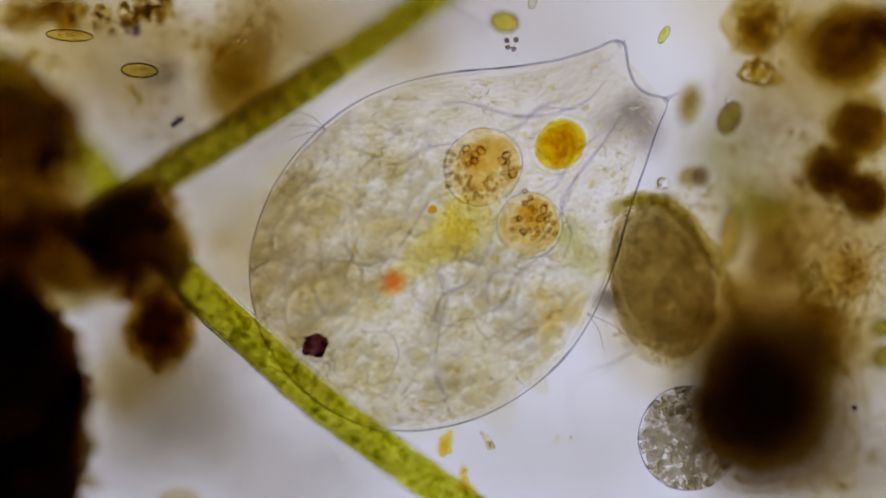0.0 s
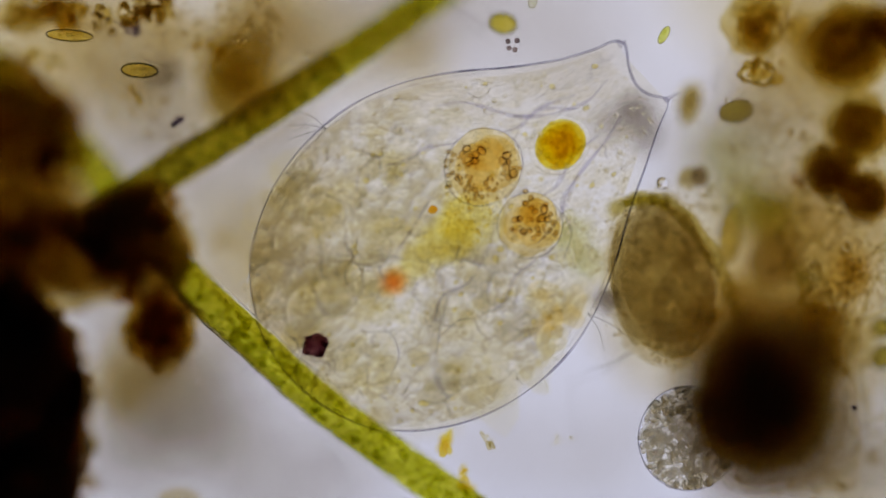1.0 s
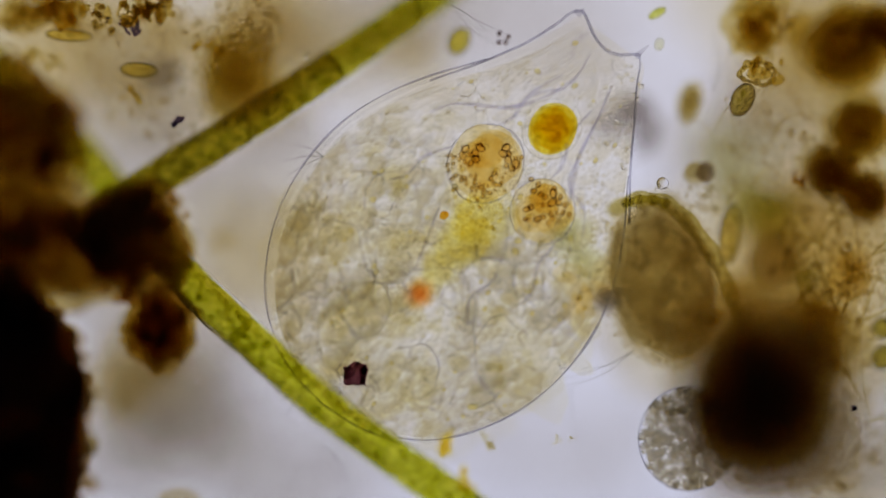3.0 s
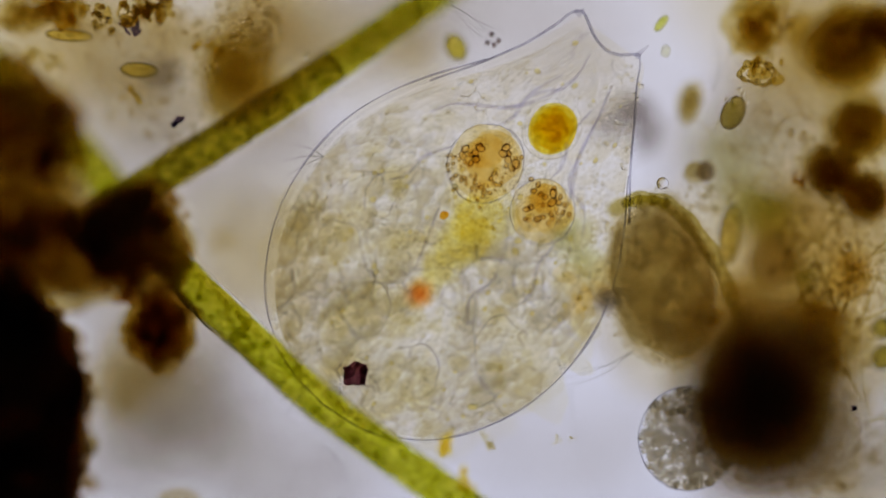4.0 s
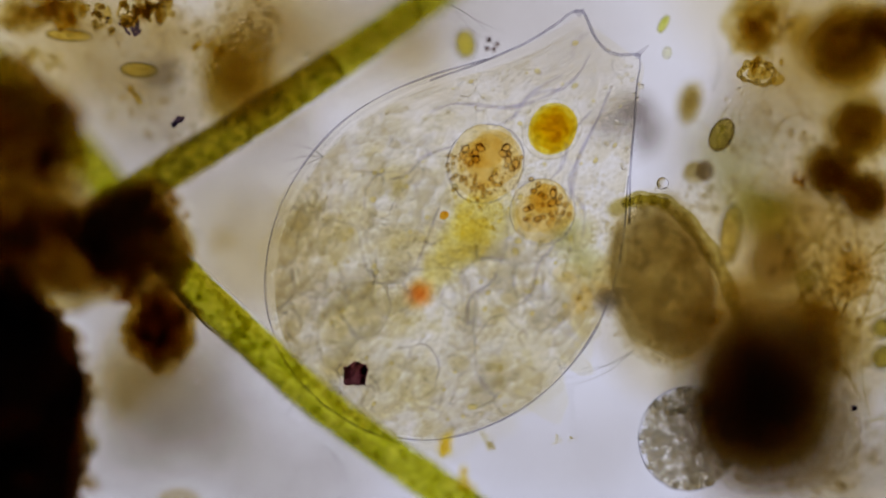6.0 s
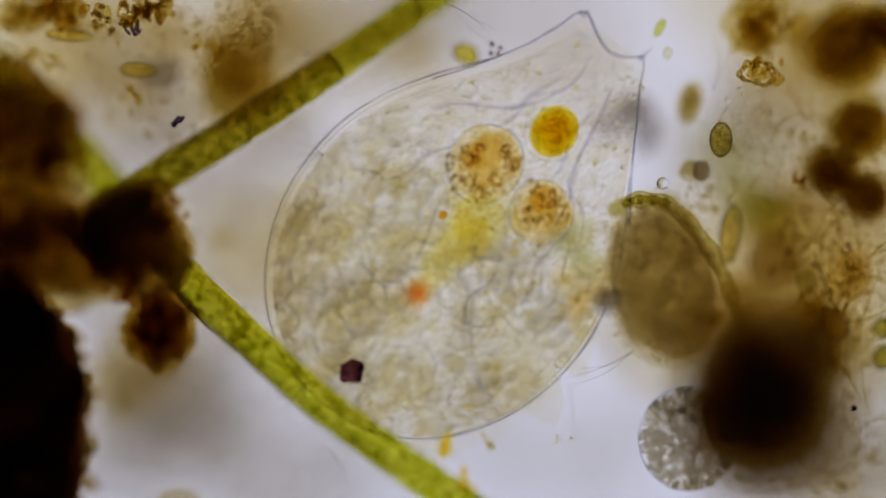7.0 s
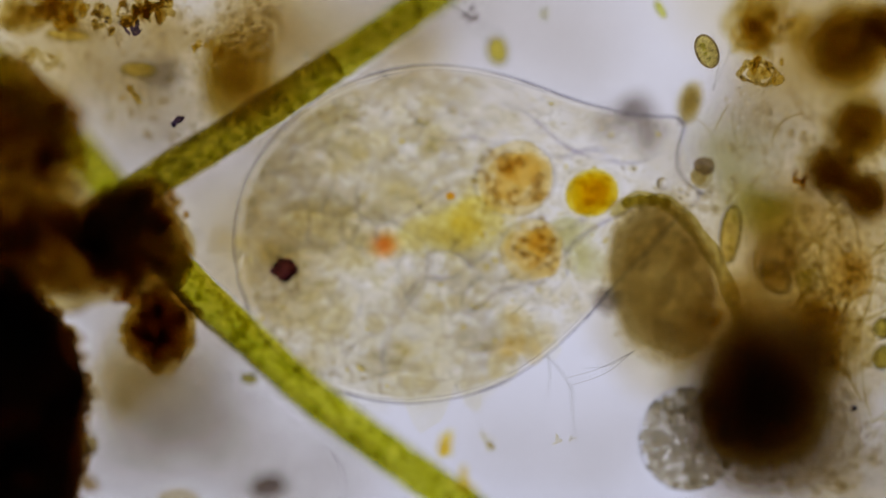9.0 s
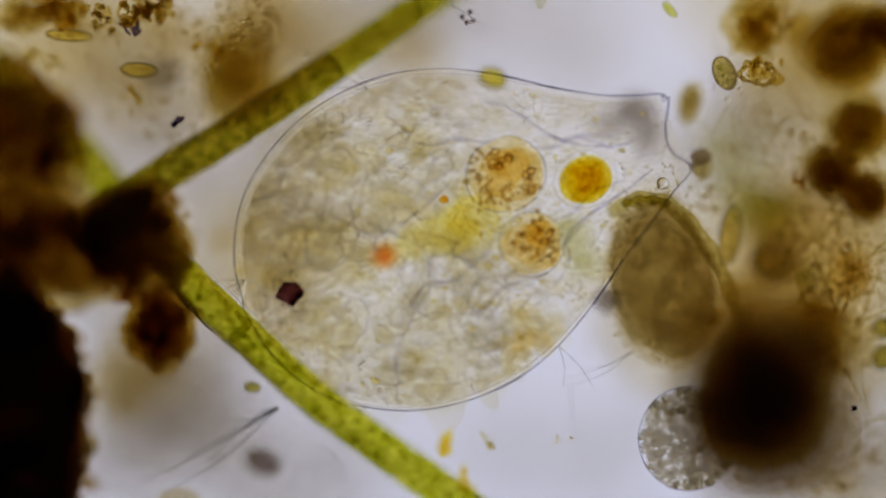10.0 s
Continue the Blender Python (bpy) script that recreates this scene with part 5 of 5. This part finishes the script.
    drift(drift_oval, [(0, 1290, 208, 65), (0.5, 1294, 200, 55), (1, 1302, 196, 10), (1.5, 1297, 192, 15), (2, 1298, 182, 5), (2.2, 1309, 180, 15), (2.5, 1316, 172, 60),
                       (3.8, 1300, 195, 65), (4, 1296, 200, 66), (4.5, 1279, 222, 68), (5, 1271, 236, 66), (5.5, 1276, 238, 62), (6.8, 1276, 246, 80), (7, 1275, 248, 88), (7.2, 1269, 175, 88),
                       (7.5, 1241, 118, 110), (8, 1238, 168, 108), (8.2, 1215, 135, 112), (8.5, 1270, 145, 108), (9, 1250, 92, 112), (9.5, 1262, 108, 112), (10, 1281, 130, 112)], -0.05)
    drift(drift_alga, [(0, 893, 39, -10), (1, 890, 42, -10), (2, 880, 34, 10), (2.2, 876, 24, 30), (2.5, 826, 50, 40), (4, 806, 84, 120), (4.5, 810, 90, 130), (5, 814, 92, 90), (5.5, 821, 77, 80),
                       (7, 824, 96, 150), (7.5, 822, 130, 120), (8, 800, 12, 100), (8.3, 846, 48, 0), (8.5, 912, 88, 160), (9, 880, 90, 100), (9.5, 872, 120, 150), (10, 872, 138, 160)], 0.05)
    drift(drift_dark, [(0, 1640, 640, 60), (5.5, 1630, 630, 60), (6.8, 1500, 585, 100), (7.1, 1467, 572, 130), (8.1, 1449, 570, 150), (8.3, 1375, 534, 150), (8.5, 1372, 502, 152), (9, 1370, 492, 125), (9.5, 1362, 474, 125), (10, 1362, 467, 125)], -0.12)
    drift(spot, [(0, 1226, 314, 0), (2, 1225, 316, 10), (2.5, 1236, 308, 0), (5.5, 1236, 305, 5), (7, 1228, 303, -5), (7.5, 1226, 287, -10), (8, 1228, 318, 0), (8.5, 1240, 344, 20), (9, 1242, 306, 70), (9.5, 1241, 294, 80), (10, 1240, 290, 90)], -0.08)
    drift(fleck_green, [(0, 470, 960, 0), (7, 478, 950, 0), (7.8, 480, 870, 20), (8, 485, 823, 30), (8.2, 505, 793, 10), (8.5, 480, 760, 0), (9, 440, 670, -10), (9.5, 443, 680, 0), (10, 446, 686, -5)], 0.02)
    drift(fleck_dark, [(0, 520, 980, 0), (7, 520, 970, 0), (7.8, 515, 900, 50), (8, 512, 872, 60), (8.2, 508, 855, 60), (8.5, 490, 850, 40), (9, 475, 860, 10), (9.5, 462, 822, -20), (10, 465, 818, -25)], 0.1)
    drift(cirri, [(0, 420, 1080, 40), (8.6, 430, 1060, 40), (9.0, 470, 900, 20), (9.3, 490, 740, 5), (9.5, 492, 722, 0), (10, 492, 722, 0)], 0.0)
    drift(spore_a, [(0, 1175, 62, 60), (1.5, 1175, 63, 60), (2, 1172, 88, 50), (2.5, 1161, 18, 25), (4, 1170, 42, 50), (5.5, 1174, 43, 60), (7, 1167, 50, 60), (8, 1125, 82, 30), (8.5, 1172, 12, 110), (9, 1168, 18, 120), (10, 1185, 18, 130)], 0.0)
    drift(spore_b, [(0, 942, 6, 80), (2, 945, 4, 80), (2.5, 1150, 62, 80), (4.5, 1178, 92, 80), (7, 1181, 95, 80), (8, 1170, 60, 90), (8.5, 977, 15, 85), (9, 963, 26, 80), (10, 957, 6, 60)], 0.0)
    drift(cluster, [(0, 905, 78, 0), (2, 921, 80, 0), (2.2, 960, 66, 40), (2.4, 895, 45, 80), (2.5, 896, 62, 90), (4, 872, 72, 60), (4.5, 872, 74, 60), (5.5, 868, 76, 70), (7, 876, 88, 80), (7.5, 870, 70, 80), (8.5, 866, 14, 60), (9, 833, 27, 40), (10, 828, 32, 30)], 0.0)


motions()
